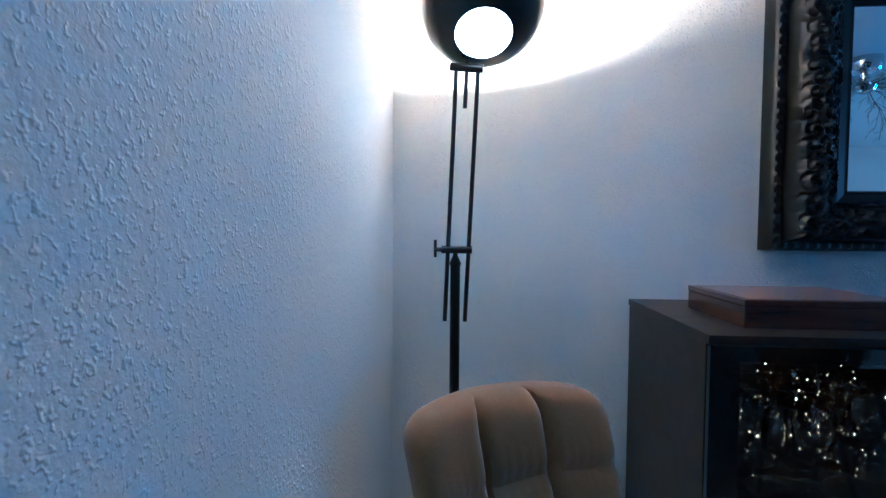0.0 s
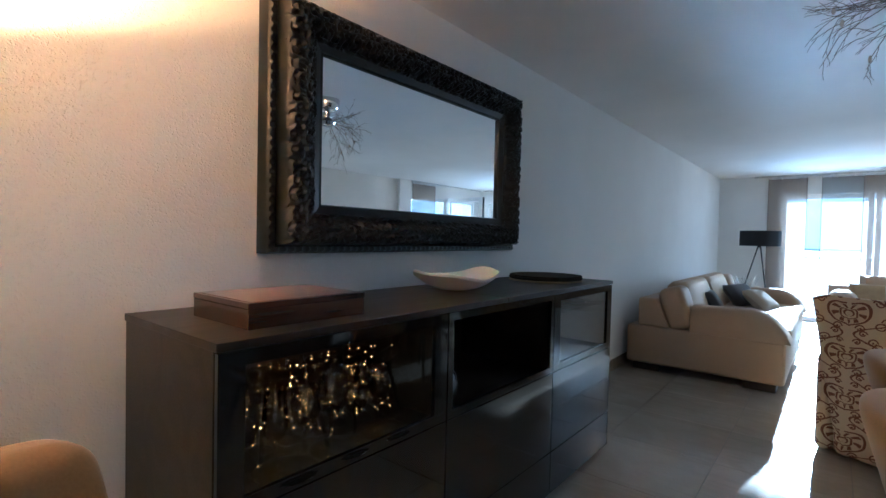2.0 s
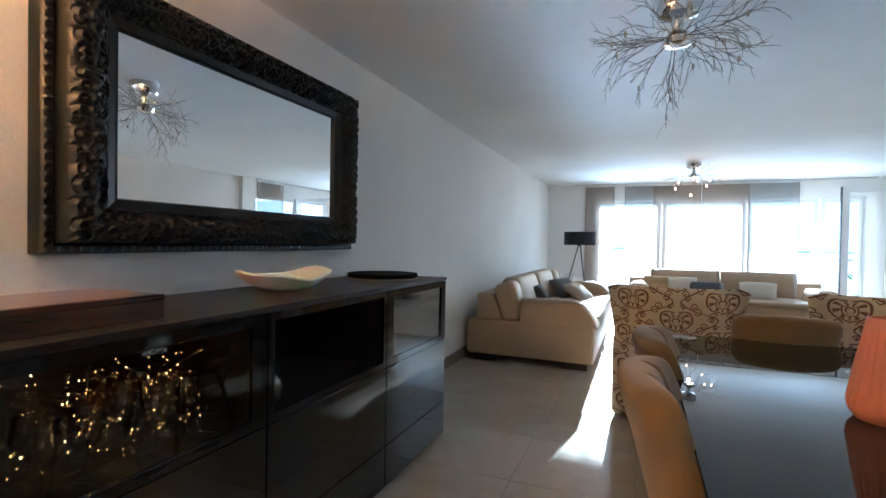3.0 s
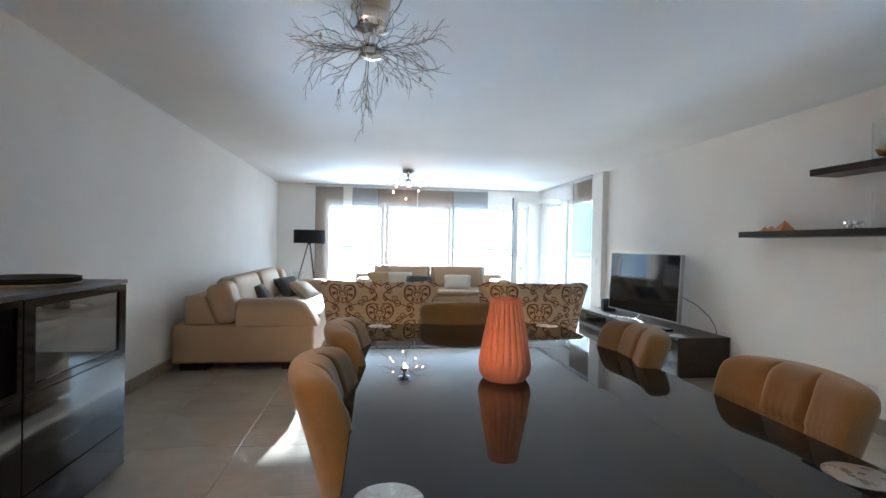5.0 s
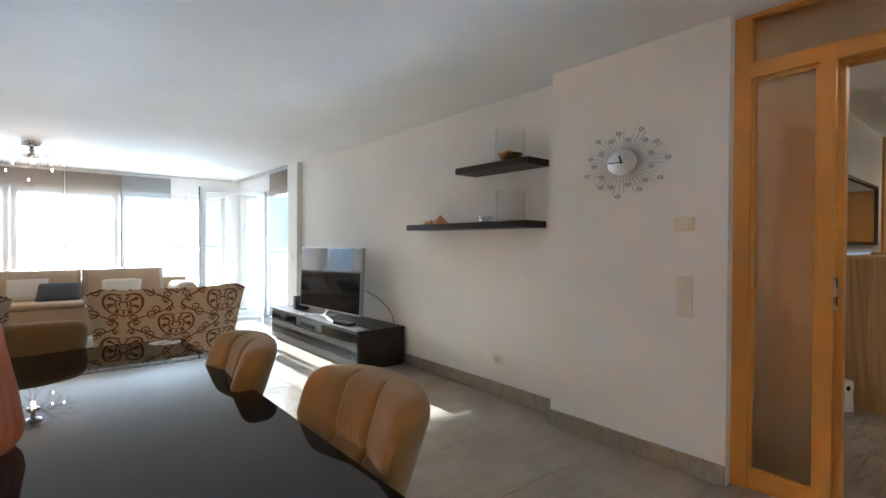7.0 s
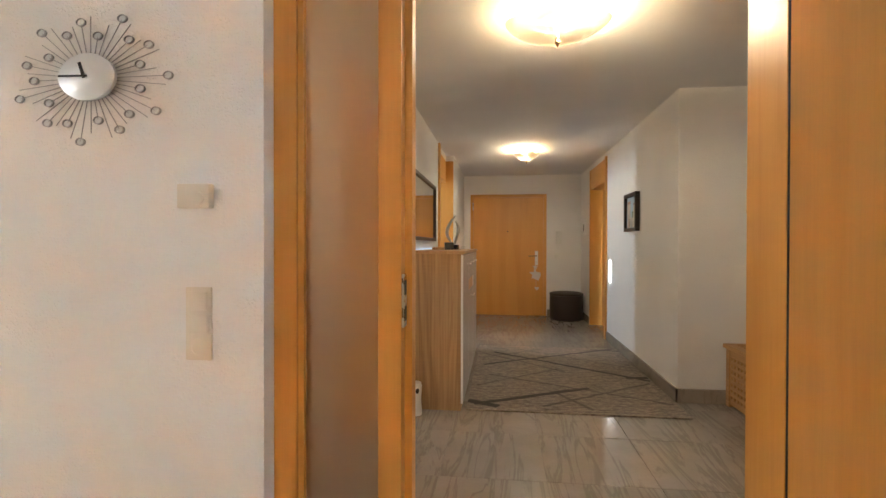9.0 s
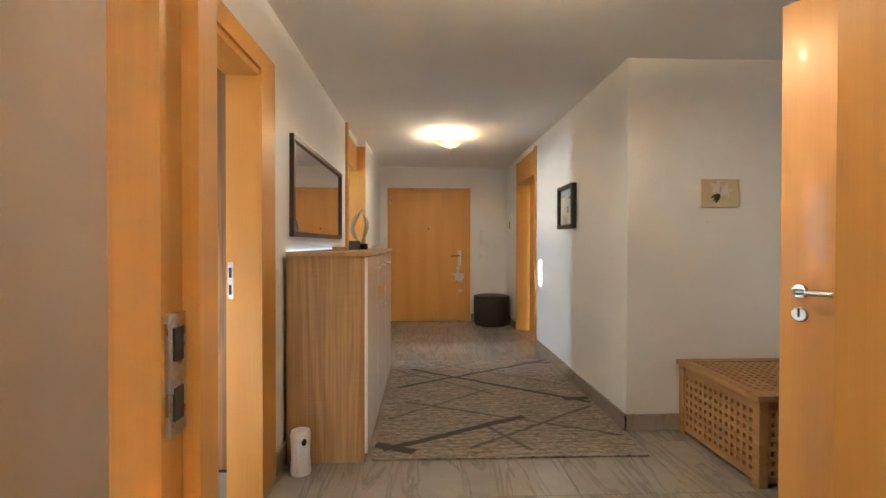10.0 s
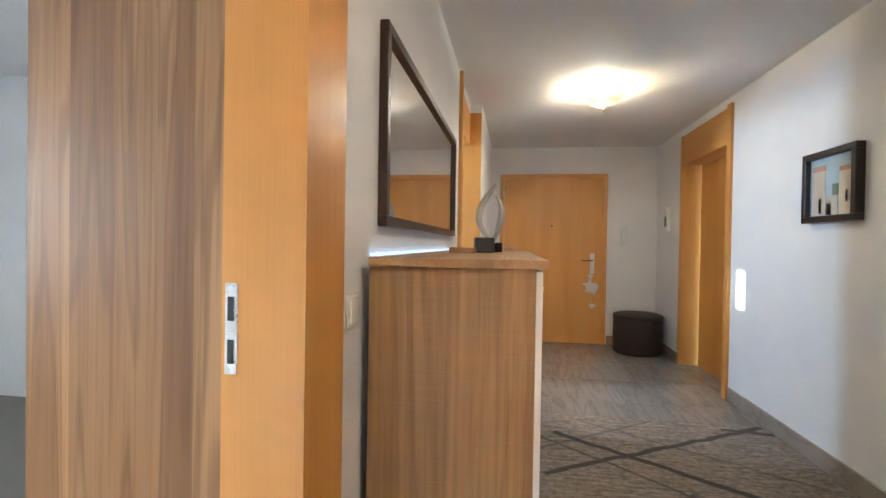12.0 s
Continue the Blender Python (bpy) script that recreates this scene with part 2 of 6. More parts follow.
GLASS = thin_glass("clear_glass", (0.985, 0.99, 0.988), 0.045)
FROST = glass("frosted_glass", (0.70, 0.56, 0.43), 0.36)
SMOKE = thin_glass("smoked_glass", (0.80, 0.79, 0.77), 0.05)
CLEAR = thin_glass("clear_vase_glass", (0.985, 0.988, 0.985), 0.008)
CRYSTAL = thin_glass("crystal", (0.95, 0.94, 0.91), 0.14)
MIRROR = Mat("mirror", (0.88, 0.89, 0.89), 0.0, 1.0).m
LEATHER = cloth("beige_leather", (0.42, 0.30, 0.19), (0.34, 0.24, 0.145), 260, 0.42, 0.0)
SUEDE = cloth("brown_microfibre", (0.27, 0.166, 0.066), (0.135, 0.078, 0.028), 700, 0.95, 0.35)
SHEER_WHITE = sheer("white_voile", (0.34, 0.345, 0.35), 0.66)
SHEER_BEIGE = sheer("beige_panel_cloth", (0.46, 0.39, 0.33), 0.52)


# ---- shapes ----
def box(bm, x0, y0, z0, x1, y1, z1):
    v = [bm.verts.new(p) for p in ((x0, y0, z0), (x1, y0, z0), (x1, y1, z0), (x0, y1, z0), (x0, y0, z1), (x1, y0, z1), (x1, y1, z1), (x0, y1, z1))]
    for f in ((0, 3, 2, 1), (4, 5, 6, 7), (0, 1, 5, 4), (1, 2, 6, 5), (2, 3, 7, 6), (3, 0, 4, 7)):
        bm.faces.new([v[i] for i in f])
    return v


def boxes(*cuts):
    bm = bmesh.new()
    for c in cuts:
        box(bm, *c)
    return bm


def rbox(x0, y0, z0, x1, y1, z1, r=0.003, n=2):
    """A box with rounded edges."""
    bm = boxes((x0, y0, z0, x1, y1, z1))
    bmesh.ops.bevel(bm, geom=bm.edges[:], offset=r, segments=n, profile=0.5, affect="EDGES")
    return bm


def lathe(profile, seg=32, cap=True):
    """A turned body from (radius, height) pairs round the z axis."""
    bm = bmesh.new()
    rings = [[bm.verts.new((r * math.cos(2 * math.pi * i / seg), r * math.sin(2 * math.pi * i / seg), z)) for i in range(seg)] for r, z in profile]
    for a, b in zip(rings, rings[1:]):
        for i in range(seg):
            bm.faces.new((a[i], a[(i + 1) % seg], b[(i + 1) % seg], b[i]))
    if cap:
        bm.faces.new(rings[0][::-1]), bm.faces.new(rings[-1])
    return bm


def tube(points, radius, seg=8, bm=None):
    """A round rod along points; radius is one number or one for each point."""
    bm = bm or bmesh.new()
    pts = [Vector(p) for p in points]
    radii = radius if isinstance(radius, (list, tuple)) else [radius] * len(pts)
    rings, side = [], None
    for i, p in enumerate(pts):
        way = (pts[min(i + 1, len(pts) - 1)] - pts[max(i - 1, 0)]).normalized()
        side = way.orthogonal().normalized() if side is None else (side - way * side.dot(way)).normalized()
        up = way.cross(side)
        rings.append([bm.verts.new(p + (side * math.cos(a) + up * math.sin(a)) * radii[i]) for a in (2 * math.pi * k / seg for k in range(seg))])
    for a, b in zip(rings, rings[1:]):
        for i in range(seg):
            bm.faces.new((a[i], a[(i + 1) % seg], b[(i + 1) % seg], b[i]))
    bm.faces.new(rings[0][::-1]), bm.faces.new(rings[-1])
    return bm


def shell(front, back, nu, nv):
    """A closed body between two sheets, each a function of u, v in 0..1."""
    bm = bmesh.new()
    grids = [[[bm.verts.new(f(i / nu, j / nv)) for j in range(nv + 1)] for i in range(nu + 1)] for f in (front, back)]
    for k, g in enumerate(grids):
        for i in range(nu):
            for j in range(nv):
                q = (g[i][j], g[i + 1][j], g[i + 1][j + 1], g[i][j + 1])
                bm.faces.new(q if k == 0 else q[::-1])
    rim = [(i, 0) for i in range(nu)] + [(nu, j) for j in range(nv)] + [(i, nv) for i in range(nu, 0, -1)] + [(0, j) for j in range(nv, 0, -1)]
    a, b = grids
    for p, q in zip(rim, rim[1:] + rim[:1]):
        bm.faces.new((a[p[0]][p[1]], b[p[0]][p[1]], b[q[0]][q[1]], a[q[0]][q[1]]))
    return bm


def cushion(w, d, h, n=10, puff=0.5, pinch=0.0):
    """A soft pad, w by d, h thick, with its middle at the origin."""
    def half(sign):
        def f(u, v):
            x, y = 2 * u - 1, 2 * v - 1
            edge = max(0.0, (1 - abs(x) ** 4) * (1 - abs(y) ** 4)) ** puff
            k = 1 - pinch * (1 - abs(x)) * abs(y) ** 3 - pinch * (1 - abs(y)) * abs(x) ** 3
            return (x * w / 2 * k, y * d / 2 * k, sign * h / 2 * edge)
        return f
    return shell(half(1), half(-1), n, n)


def moved(bm, m):
    bm.transform(m)
    return bm


def merge(*many):
    """Several bmeshes as one."""
    me = bpy.data.meshes.new("join")
    out = many[0]
    for other in many[1:]:
        other.to_mesh(me)
        out.from_mesh(me)
        other.free()
    bpy.data.meshes.remove(me)
    return out


def mesh_of(name, bm, material, smooth=False, angle=40):
    bmesh.ops.recalc_face_normals(bm, faces=bm.faces[:])
    if smooth:
        for f in bm.faces:
            f.smooth = True
        for e in bm.edges:
            if len(e.link_faces) == 2 and e.calc_face_angle(0) > radians(angle):
                e.smooth = False
    me = bpy.data.meshes.new(name)
    bm.to_mesh(me)
    bm.free()
    me.materials.append(material)
    return me


def part(name, bm, material, parent=None, label="", smooth=False, at=None):
    ob = new(name, mesh_of(name, bm, material, smooth))
    if parent:
        ob.parent = parent
    if at:
        ob.matrix_basis = at
    return tagged(ob, label)


def thing(name, label, category, at=None, group="", kind=""):
    ob = new(name)
    ob.empty_display_size = 0.1
    if at:
        ob.matrix_basis = at
    return tagged(ob, label, category, group, kind)


def setting(name, bm, material, label="", category=""):
    return tagged(part(name, bm, material), label, category, kind="structure")


# ---- the plan ----
N, W, E, S, J, H = 1.78, -0.08, 10.0, -3.55, -3.38, 2.375      # living room: faces of the walls, jogged wall, ceiling
HE, HW, HS = 1.46, -0.60, -10.24                               # hall: east and west walls, entrance wall
T = 0.2
WIN_TOP = 2.06

tagged(part("floor", boxes((W - 4, HS - 3, -0.2, E + 0.3, N + T, -0.003)), GROUT), "grout bed under grey streaked granite floor tiles", "floor", kind="structure")
setting("ceiling", boxes((W - T, J - 0.19, H, E + 0.3, N + T, H + 0.25), (W - 3, HS - T, H, 3.1, J - 0.19, H + 0.25), (3.1, -7.4, H, 5.1, J - 0.19, H + 0.25)), CEIL, "white painted flat ceiling", "ceiling")

setting("wall_north", boxes((W - T, N, -0.1, E + 0.3, N + T, H)), WALL, "white wall with coarse woodchip plaster", "wall")
setting("wall_west", boxes((W - T, -1.2, -0.1, W, N, H), (-0.55, J - 0.19, -0.1, -0.35, -1.2, H), (-0.35, -1.2, -0.1, W - T, -1.1, H)), WALL, "white wall with coarse woodchip plaster", "wall")
setting("wall_south", boxes((2.54, S - T, -0.1, 7.08, S, H), (1.446, S - T, -0.1, 2.54, J, H), (7.08, S - T, -0.1, 7.42, -3.47, H)), WALL, "white plastered wall with a projecting pier", "wall")
# east wall: lintel, solid north end, a pier in the corner
setting("wall_east", boxes((E, 0.86, -0.1, E + 0.3, N, H), (E, S - T, WIN_TOP, E + 0.3, 0.86, H), (E, S - T, -0.1, E + 0.3, -3.3, WIN_TOP)), WALL, "white wall around tall windows", "wall")
setting("wall_south_east", boxes((7.42, S - T, WIN_TOP + 0.02, E, S, H), (9.72, S - T, -0.1, E, S, WIN_TOP + 0.02)), WALL, "white lintel above the balcony door", "wall")
# hall
setting("wall_hall_east", boxes(
    (HE, -4.2, -0.1, HE + 0.14, J - 0.19, H), (HE, -5.13, 2.03, HE + 0.14, -4.2, H), (HE, -7.55, -0.1, HE + 0.14, -5.13, H),
    (HE, -8.36, 2.3, HE + 0.14, -7.55, H), (HE - 0.1, HS, -0.1, HE + 0.14, -8.36, H)), WALL_HALL, "white plastered hall wall with two doorways", "wall")
setting("wall_hall_west", boxes(
    (HW - 0.2, -8.27, -0.1, HW, -5.82, H), (HW - 0.2, -9.42, 2.3, HW, -8.27, H), (HW - 0.2, HS, -0.1, HW, -9.42, H),
    (-1.68, -5.99, -0.1, HW - 0.2, -5.82, H)), WALL_HALL, "white plastered hall wall with a corner", "wall")
setting("wall_niche", boxes((-1.85, -5.99, -0.1, -1.68, J - 0.19, H), (-1.85, J - 0.19, -0.1, -0.35, J - 0.05, H)), WALL_HALL, "white plastered wall of the hall niche", "wall")
setting("wall_entrance", boxes((HW - 1.2, HS - T, -0.1, -0.03, HS, H), (1.25, HS - T, -0.1, HE + 1, HS, H), (-0.03, HS - T, 2.05, 1.25, HS, H)), WALL_HALL, "white plastered wall around the entrance door", "wall")
# unseen box added to stop outside light at the entrance door's edges
setting("entrance_light_block", boxes((-0.6, HS - 0.6, -0.1, 1.9, HS - 0.3, H)), WALL_HALL, "unseen blocker behind the entrance door against outside light", "wall")
# side rooms behind the doorways
# window opening is out of view, placed to light the wardrobe, not the hall
setting("wall_bedroom", boxes((HE + 0.14, -7.4, -0.1, 5.0, -7.3, H), (5.0, -7.3, -0.1, 5.1, -4.15, H), (5.0, -4.15, -0.1, 5.1, S - T, 0.9), (5.0, -4.15, 2.0, 5.1, S - T, H)), WALL_HALL, "white bedroom wall with an unseen opening added to light the wardrobe", "wall")
# unseen slit, cut to throw a stripe of sun on the hall wall
setting("wall_bathroom", boxes((3.0, -8.9, -0.1, 3.1, -8.15, H), (3.0, -8.03, -0.1, 3.1, -7.4, H), (3.0, -8.15, -0.1, 3.1, -8.03, 1.76), (3.0, -8.15, 2.05, 3.1, -8.03, H),
        (HE + 0.14, -9.0, -0.1, 3.1, -8.9, H)), WALL_HALL, "white bathroom wall with an unseen slit shaped for a sun stripe", "wall")

# ---- windows, curtains, doors ----
def pane_frame(w, h, rail=0.07, depth=0.07):
    """A window frame in the x-z plane, w wide and h high, from the origin."""
    return boxes((0, 0, 0, rail, depth, h), (w - rail, 0, 0, w, depth, h), (rail, 0, 0, w - rail, depth, rail), (rail, 0, h - rail, w - rail, depth, h))


def window_unit(name, at, w, h, label, handle=None):
    ob = thing(name, label, "window", at, kind="structure")
    f = part("window_frame", pane_frame(w, h), PVC, ob)
    g = part("pane", boxes((0.07, 0.03, 0.07, w - 0.07, 0.042, h - 0.07)), GLASS, ob)
    g.visible_shadow = False
    if handle is not None:
        lever = merge(rbox(handle - 0.014, -0.012, 0.98, handle + 0.014, 0, 1.06, 0.004), rbox(handle - 0.009, -0.045, 0.93, handle + 0.009, -0.03, 1.045, 0.004), boxes((handle - 0.006, -0.032, 1.02, handle + 0.006, -0.01, 1.034)))
        part("window_handle", lever, WHITE, ob)
    return ob


def facing_east(y):
    return pose(E + 0.1, y, 0.0, 0, 0, -90)


for i, (y0, y1) in enumerate(((0.86, -0.29), (-0.31, -1.64), (-1.66, -2.70), (-2.72, -3.3))):
    window_unit("window_%d" % (i + 1), facing_east(y0), y0 - y1, WIN_TOP, "tall white-framed window, balcony beyond, bright daylight", 0.035 if i == 1 else None)
window_unit("window_5", pose(7.42, S - 0.12, 0), 1.28, WIN_TOP + 0.02, "tall white-framed window beside the balcony door")

balcony_door = thing("door_1", "open white-framed glass balcony door", "door", pose(8.72, S + 0.03, 0.02, 0, 0, 89), kind="structure")
part("door_frame", moved(pane_frame(0.95, 2.08, 0.085, 0.06), pose(0, 0, 0)), PVC, balcony_door)
leaf_pane = part("pane", boxes((0.085, 0.024, 0.085, 0.865, 0.036, 1.995)), GLASS, balcony_door)
leaf_pane.visible_shadow = False
part("gasket", boxes((0.950, -0.002, 0.0, 0.958, 0.062, 2.08)), BLACK, balcony_door, "black rubber gasket")
part("door_handle", merge(rbox(0.895, -0.012, 1.0, 0.925, 0, 1.13, 0.004), tube([(0.91, -0.01, 1.09), (0.91, -0.05, 1.09), (0.81, -0.05, 1.09)], 0.009)), WHITE, balcony_door)
setting("door_trim", boxes((8.70, S - 0.13, 0, 8.76, S - 0.02, 2.08), (9.66, S - 0.13, 0, 9.72, S - 0.02, 2.08), (8.76, S - 0.13, 2.02, 9.66, S - 0.02, 2.08), (8.76, S - 0.13, -0.006, 9.66, S - 0.02, 0.03)), PVC, "white balcony door frame", "door frame")


def panel_curtain(y0, y1, material, label, top=H - 0.045):
    """A flat panel curtain on the ceiling rail, with a batten and a weighted hem."""
    ob = thing("panel_curtain", label, "curtain", pose(E - 0.06, y1, 0), group="panel curtains on the rail")
    w, n = y0 - y1, 24
    off = random.random() * 6

    def sheet(shift):
        return lambda u, v: (0.006 * math.sin(u * 9 + off + v) * (1 - v) + shift, u * w, 0.05 + v * (top - 0.05))
    part("cloth", shell(sheet(0), sheet(0.0012), n, 8), material, ob, smooth=True)
    part("batten", boxes((-0.004, 0, top - 0.012, 0.006, w, top + 0.012)), STEEL, ob)
    part("hem_bar", boxes((-0.004, 0, 0.035, 0.006, w, 0.055)), STEEL, ob)
    part("edge_tape", boxes((-0.002, -0.004, 0.05, 0.003, 0.004, top), (-0.002, w - 0.004, 0.05, 0.003, w + 0.004, top)), plain("edge_tape", (0.12, 0.10, 0.08), 0.8), ob)
    return ob


BEIGE = "translucent beige panel curtain hanging from ceiling rail"
VOILE = "sheer white voile panel curtain hanging from ceiling rail"
panel_curtain(1.05, 0.53, SHEER_BEIGE, BEIGE)
panel_curtain(0.34, -0.16, SHEER_WHITE, VOILE)
panel_curtain(-0.16, -0.93, SHEER_BEIGE, BEIGE)
panel_curtain(-0.95, -1.66, SHEER_BEIGE, BEIGE)
panel_curtain(-1.67, -2.38, SHEER_WHITE, VOILE)
south_panel = panel_curtain(0.72, 0.0, SHEER_BEIGE, "translucent beige panel curtain beside the balcony door")
south_panel.matrix_basis = pose(8.19, S + 0.07, 0, 0, 0, 90)
tagged(part("curtain_rail", boxes((E - 0.10, -3.40, H - 0.022, E - 0.03, 1.25, H + 0.002)), STEEL), "flat aluminium curtain rail screwed to the ceiling", "curtain rail")
tagged(part("curtain_rail", boxes((7.45, S + 0.03, H - 0.022, E - 0.11, S + 0.10, H + 0.002)), STEEL), "flat aluminium curtain rail along the balcony door", "curtain rail")

# ---- outside ----
PAVE = plain("pale_concrete", (0.36, 0.355, 0.345), 0.85)
setting("ground", boxes((E + 0.3, -260, -0.35, 400, 260, -0.25), (7.0, -260, -0.35, E + 0.3, S - 4.0, -0.25)), PAVE, "pale open ground outside in bright sun", "ground")
setting("balcony_floor", boxes((E + 0.3, -6.0, -0.3, E + 2.0, 3.0, -0.04), (7.0, -6.0, -0.3, E + 0.3, S - T, -0.04)), PAVE, "pale concrete balcony slab", "balcony")
# added far sheets whose own glow sets how bright the windows look
setting("backdrop", boxes((230, -230, -0.3, 230.4, 230, 24), (-20, -230.4, -0.3, 230, -230, 30)), glow("glowing_backdrop", (0.84, 0.93, 1.0), 0.048), "added glowing sheet standing in for the bright distance beyond the balcony", "backdrop")
rail = thing("balcony_railing", "grey metal balcony railing with thin bars", "railing", pose(E + 1.9, 0, 0))
part("handrail", tube([(0, -5.8, 1.0), (0, 2.9, 1.0)], 0.025), STEEL, rail)
part("lower_rail", tube([(0, -5.8, 0.10), (0, 2.9, 0.10)], 0.015), STEEL, rail)
for k in range(7):
    part("post", boxes((-0.02, -5.7 + k * 1.4, -0.04, 0.02, -5.66 + k * 1.4, 0.98)), STEEL, rail)
# ---- glazed partition and doors in beech ----
PX = -0.345             # west end of the partition
partition = thing("wall_partition", "beech-framed partition with frosted side light and transom", "partition", pose(0, -3.445, 0), kind="structure")
Y0, Y1 = -0.125, 0.0     # depth of the frame, towards the hall and the room
part("frame_post", boxes((1.372, Y0, 0, 1.446, Y1, H)), BEECH, partition)
part("frame_post", boxes((1.036, Y0, 0, 1.096, Y1, 2.06)), BEECH, partition)
part("frame_post", boxes((PX, Y0 - 0.09, 0, -0.055, Y1, 2.06)), BEECH, partition)
part("lintel", boxes((PX, Y0, 2.06, 1.372, Y1, 2.135)), BEECH_X, partition)
part("head_rail", boxes((PX, Y0, H - 0.02, 1.372, Y1, H)), BEECH_X, partition)
part("bottom_rail", boxes((1.096, Y0 + 0.03, 0, 1.372, Y1 - 0.02, 0.085)), BEECH_X, partition)
part("glazing_bead", boxes((1.354, Y1 - 0.035, 0.085, 1.372, Y1 - 0.015, 2.06), (1.096, Y1 - 0.035, 0.085, 1.112, Y1 - 0.015, 2.06), (1.112, Y1 - 0.035, 2.04, 1.354, Y1 - 0.015, 2.06), (1.112, Y1 - 0.035, 0.085, 1.354, Y1 - 0.015, 0.105)), BEECH, partition)
part("pane", boxes((1.098, Y1 - 0.055, 0.085, 1.370, Y1 - 0.047, 2.06)), FROST, partition, "frosted glass pane")
part("pane", boxes((PX + 0.01, Y1 - 0.055, 2.135, 1.372, Y1 - 0.047, H - 0.02)), FROST, partition, "frosted glass transom")
part("door_stop", boxes((1.012, Y0 + 0.01, 0, 1.036, Y1 - 0.055, 2.06), (-0.055, Y0 + 0.01, 2.04, 1.012, Y1 - 0.055, 2.06)), BEECH, partition)
part("shadow_gap", boxes((-0.064, Y1 - 0.004, 0, -0.058, Y1 + 0.001, 2.06)), BLACK, partition)
strike = part("strike_plate", rbox(1.029, Y1 - 0.052, 0.935, 1.0365, Y1 - 0.008, 1.10, 0.002), STEEL, partition, "brushed steel strike plate")
part("latch_hole", boxes((1.0275, Y1 - 0.042, 0.955, 1.0295, Y1 - 0.018, 1.0), (1.0275, Y1 - 0.042, 1.035, 1.0295, Y1 - 0.018, 1.08)), BLACK, strike)


def lever_handle(parent, x, y, z, side, flip=1):
    """A steel lever with a round rose and a round key rose below, on a face that looks along y by side."""
    def disc(zz, r):
        return moved(lathe([(r - 0.003, 0), (r, 0.002), (r, 0.007), (r - 0.003, 0.010)], 24), pose(x, y, zz, -90 * side))
    part("door_handle", merge(disc(z, 0.027), tube([(x, y, z), (x, y + side * 0.045, z), (x - flip * 0.012, y + side * 0.055, z), (x - flip * 0.125, y + side * 0.055, z)], 0.0105, 12)), STEEL, parent, "brushed steel lever handle", True)
    key = part("key_rose", disc(z - 0.088, 0.027), STEEL, parent, "", True)
    part("key_slot", boxes((x - 0.004, min(y, y + side * 0.0115), z - 0.098, x + 0.004, max(y, y + side * 0.0115), z - 0.065)), BLACK, key)


HINGE_X, HINGE_Y, SWING = -1.20, -3.72, -62.7
hall_door = thing("door_2", "open beech veneer door with steel lever handle", "door", pose(HINGE_X, HINGE_Y, 0, 0, 0, SWING), kind="structure")
part("door_leaf", rbox(0, -0.02, 0.01, 1.046, 0.02, 2.12, 0.003), BEECH, hall_door)
lever_handle(hall_door, 0.976, 0.02, 1.015, 1, 1)
lever_handle(hall_door, 0.976, -0.02, 1.015, -1, 1)

# bedroom doorway in the hall's east wall
bed_frame = thing("door_frame_1", "beech door frame with steel strike plate", "door frame", pose(HE, 0, 0), kind="structure")
part("jamb", boxes((-0.015, -5.27, 0, 0.0, -5.07, 2.09), (0, -5.13, 0, 0.15, -5.07, 2.03)), BEECH, bed_frame)
part("jamb", boxes((-0.015, -4.28, 0, 0.0, -4.12, 2.09), (0, -4.26, 0, 0.15, -4.20, 2.03)), BEECH, bed_frame)
part("head", boxes((-0.015, -5.07, 2.0, 0.0, -4.28, 2.09), (0, -5.07, 1.97, 0.15, -4.26, 2.03)), BEECH_Y, bed_frame)
plate = part("strike_plate", boxes((0.118, -5.0705, 0.935, 0.142, -5.067, 1.105)), STEEL, bed_frame, "brushed steel strike plate")
part("latch_hole", boxes((0.124, -5.0672, 0.955, 0.136, -5.0655, 1.0), (0.124, -5.0672, 1.035, 0.136, -5.0655, 1.08)), BLACK, plate)

# bathroom doorway
bath_frame = thing("door_frame_2", "tall beech door frame reaching the ceiling", "door frame", pose(HE, 0, 0), kind="structure")
part("jamb", boxes((-0.025, -7.60, 0, 0.0, -7.53, H), (0, -7.62, 0, 0.14, -7.55, 2.3)), BEECH, bath_frame)
part("jamb", boxes((-0.098, -8.362, 0, 0.10, -8.33, 2.3)), BEECH, bath_frame)
part("head", boxes((0.0, -8.33, 2.02, 0.12, -7.62, 2.3)), BEECH_Y, bath_frame)

# closed door in the hall's west wall
west_frame = thing("door_3", "closed beech door in a deep beech frame", "door", pose(HW, 0, 0), kind="structure")
part("jamb", boxes((-0.02, -8.33, 0, 0.022, -8.26, H - 0.06)), BEECH, west_frame)
part("jamb", boxes((-0.20, -9.42, 0, 0.012, -9.37, 2.3)), BEECH, west_frame)
part("head", boxes((-0.20, -9.37, 2.01, 0.005, -8.33, 2.3)), BEECH_Y, west_frame)
part("door_leaf", boxes((-0.20, -9.33, 0.008, -0.16, -8.33, 2.0)), BEECH, west_frame)

# entrance door
entry = thing("door_4", "closed beech entrance door with white lock plate", "door", pose(0, HS, 0), kind="structure")
part("door_frame", boxes((-0.03, -0.03, 0, 0.02, 0.015, 2.05), (1.20, -0.03, 0, 1.25, 0.015, 2.05), (0.02, -0.03, 2.0, 1.20, 0.015, 2.05)), BEECH, entry)
leaf = part("door_leaf", rbox(0.022, -0.04, 0.001, 1.198, 0.008, 1.998, 0.003), BEECH, entry)
part("lock_plate", rbox(0.110, 0.008, 0.85, 0.160, 0.018, 1.09, 0.004), WHITEGLOSS, entry, "white lock plate", True)
part("lock_cylinder", moved(lathe([(0.010, 0), (0.010, 0.012)], 12), pose(0.135, 0.014, 0.90, -90)), STEEL, entry)
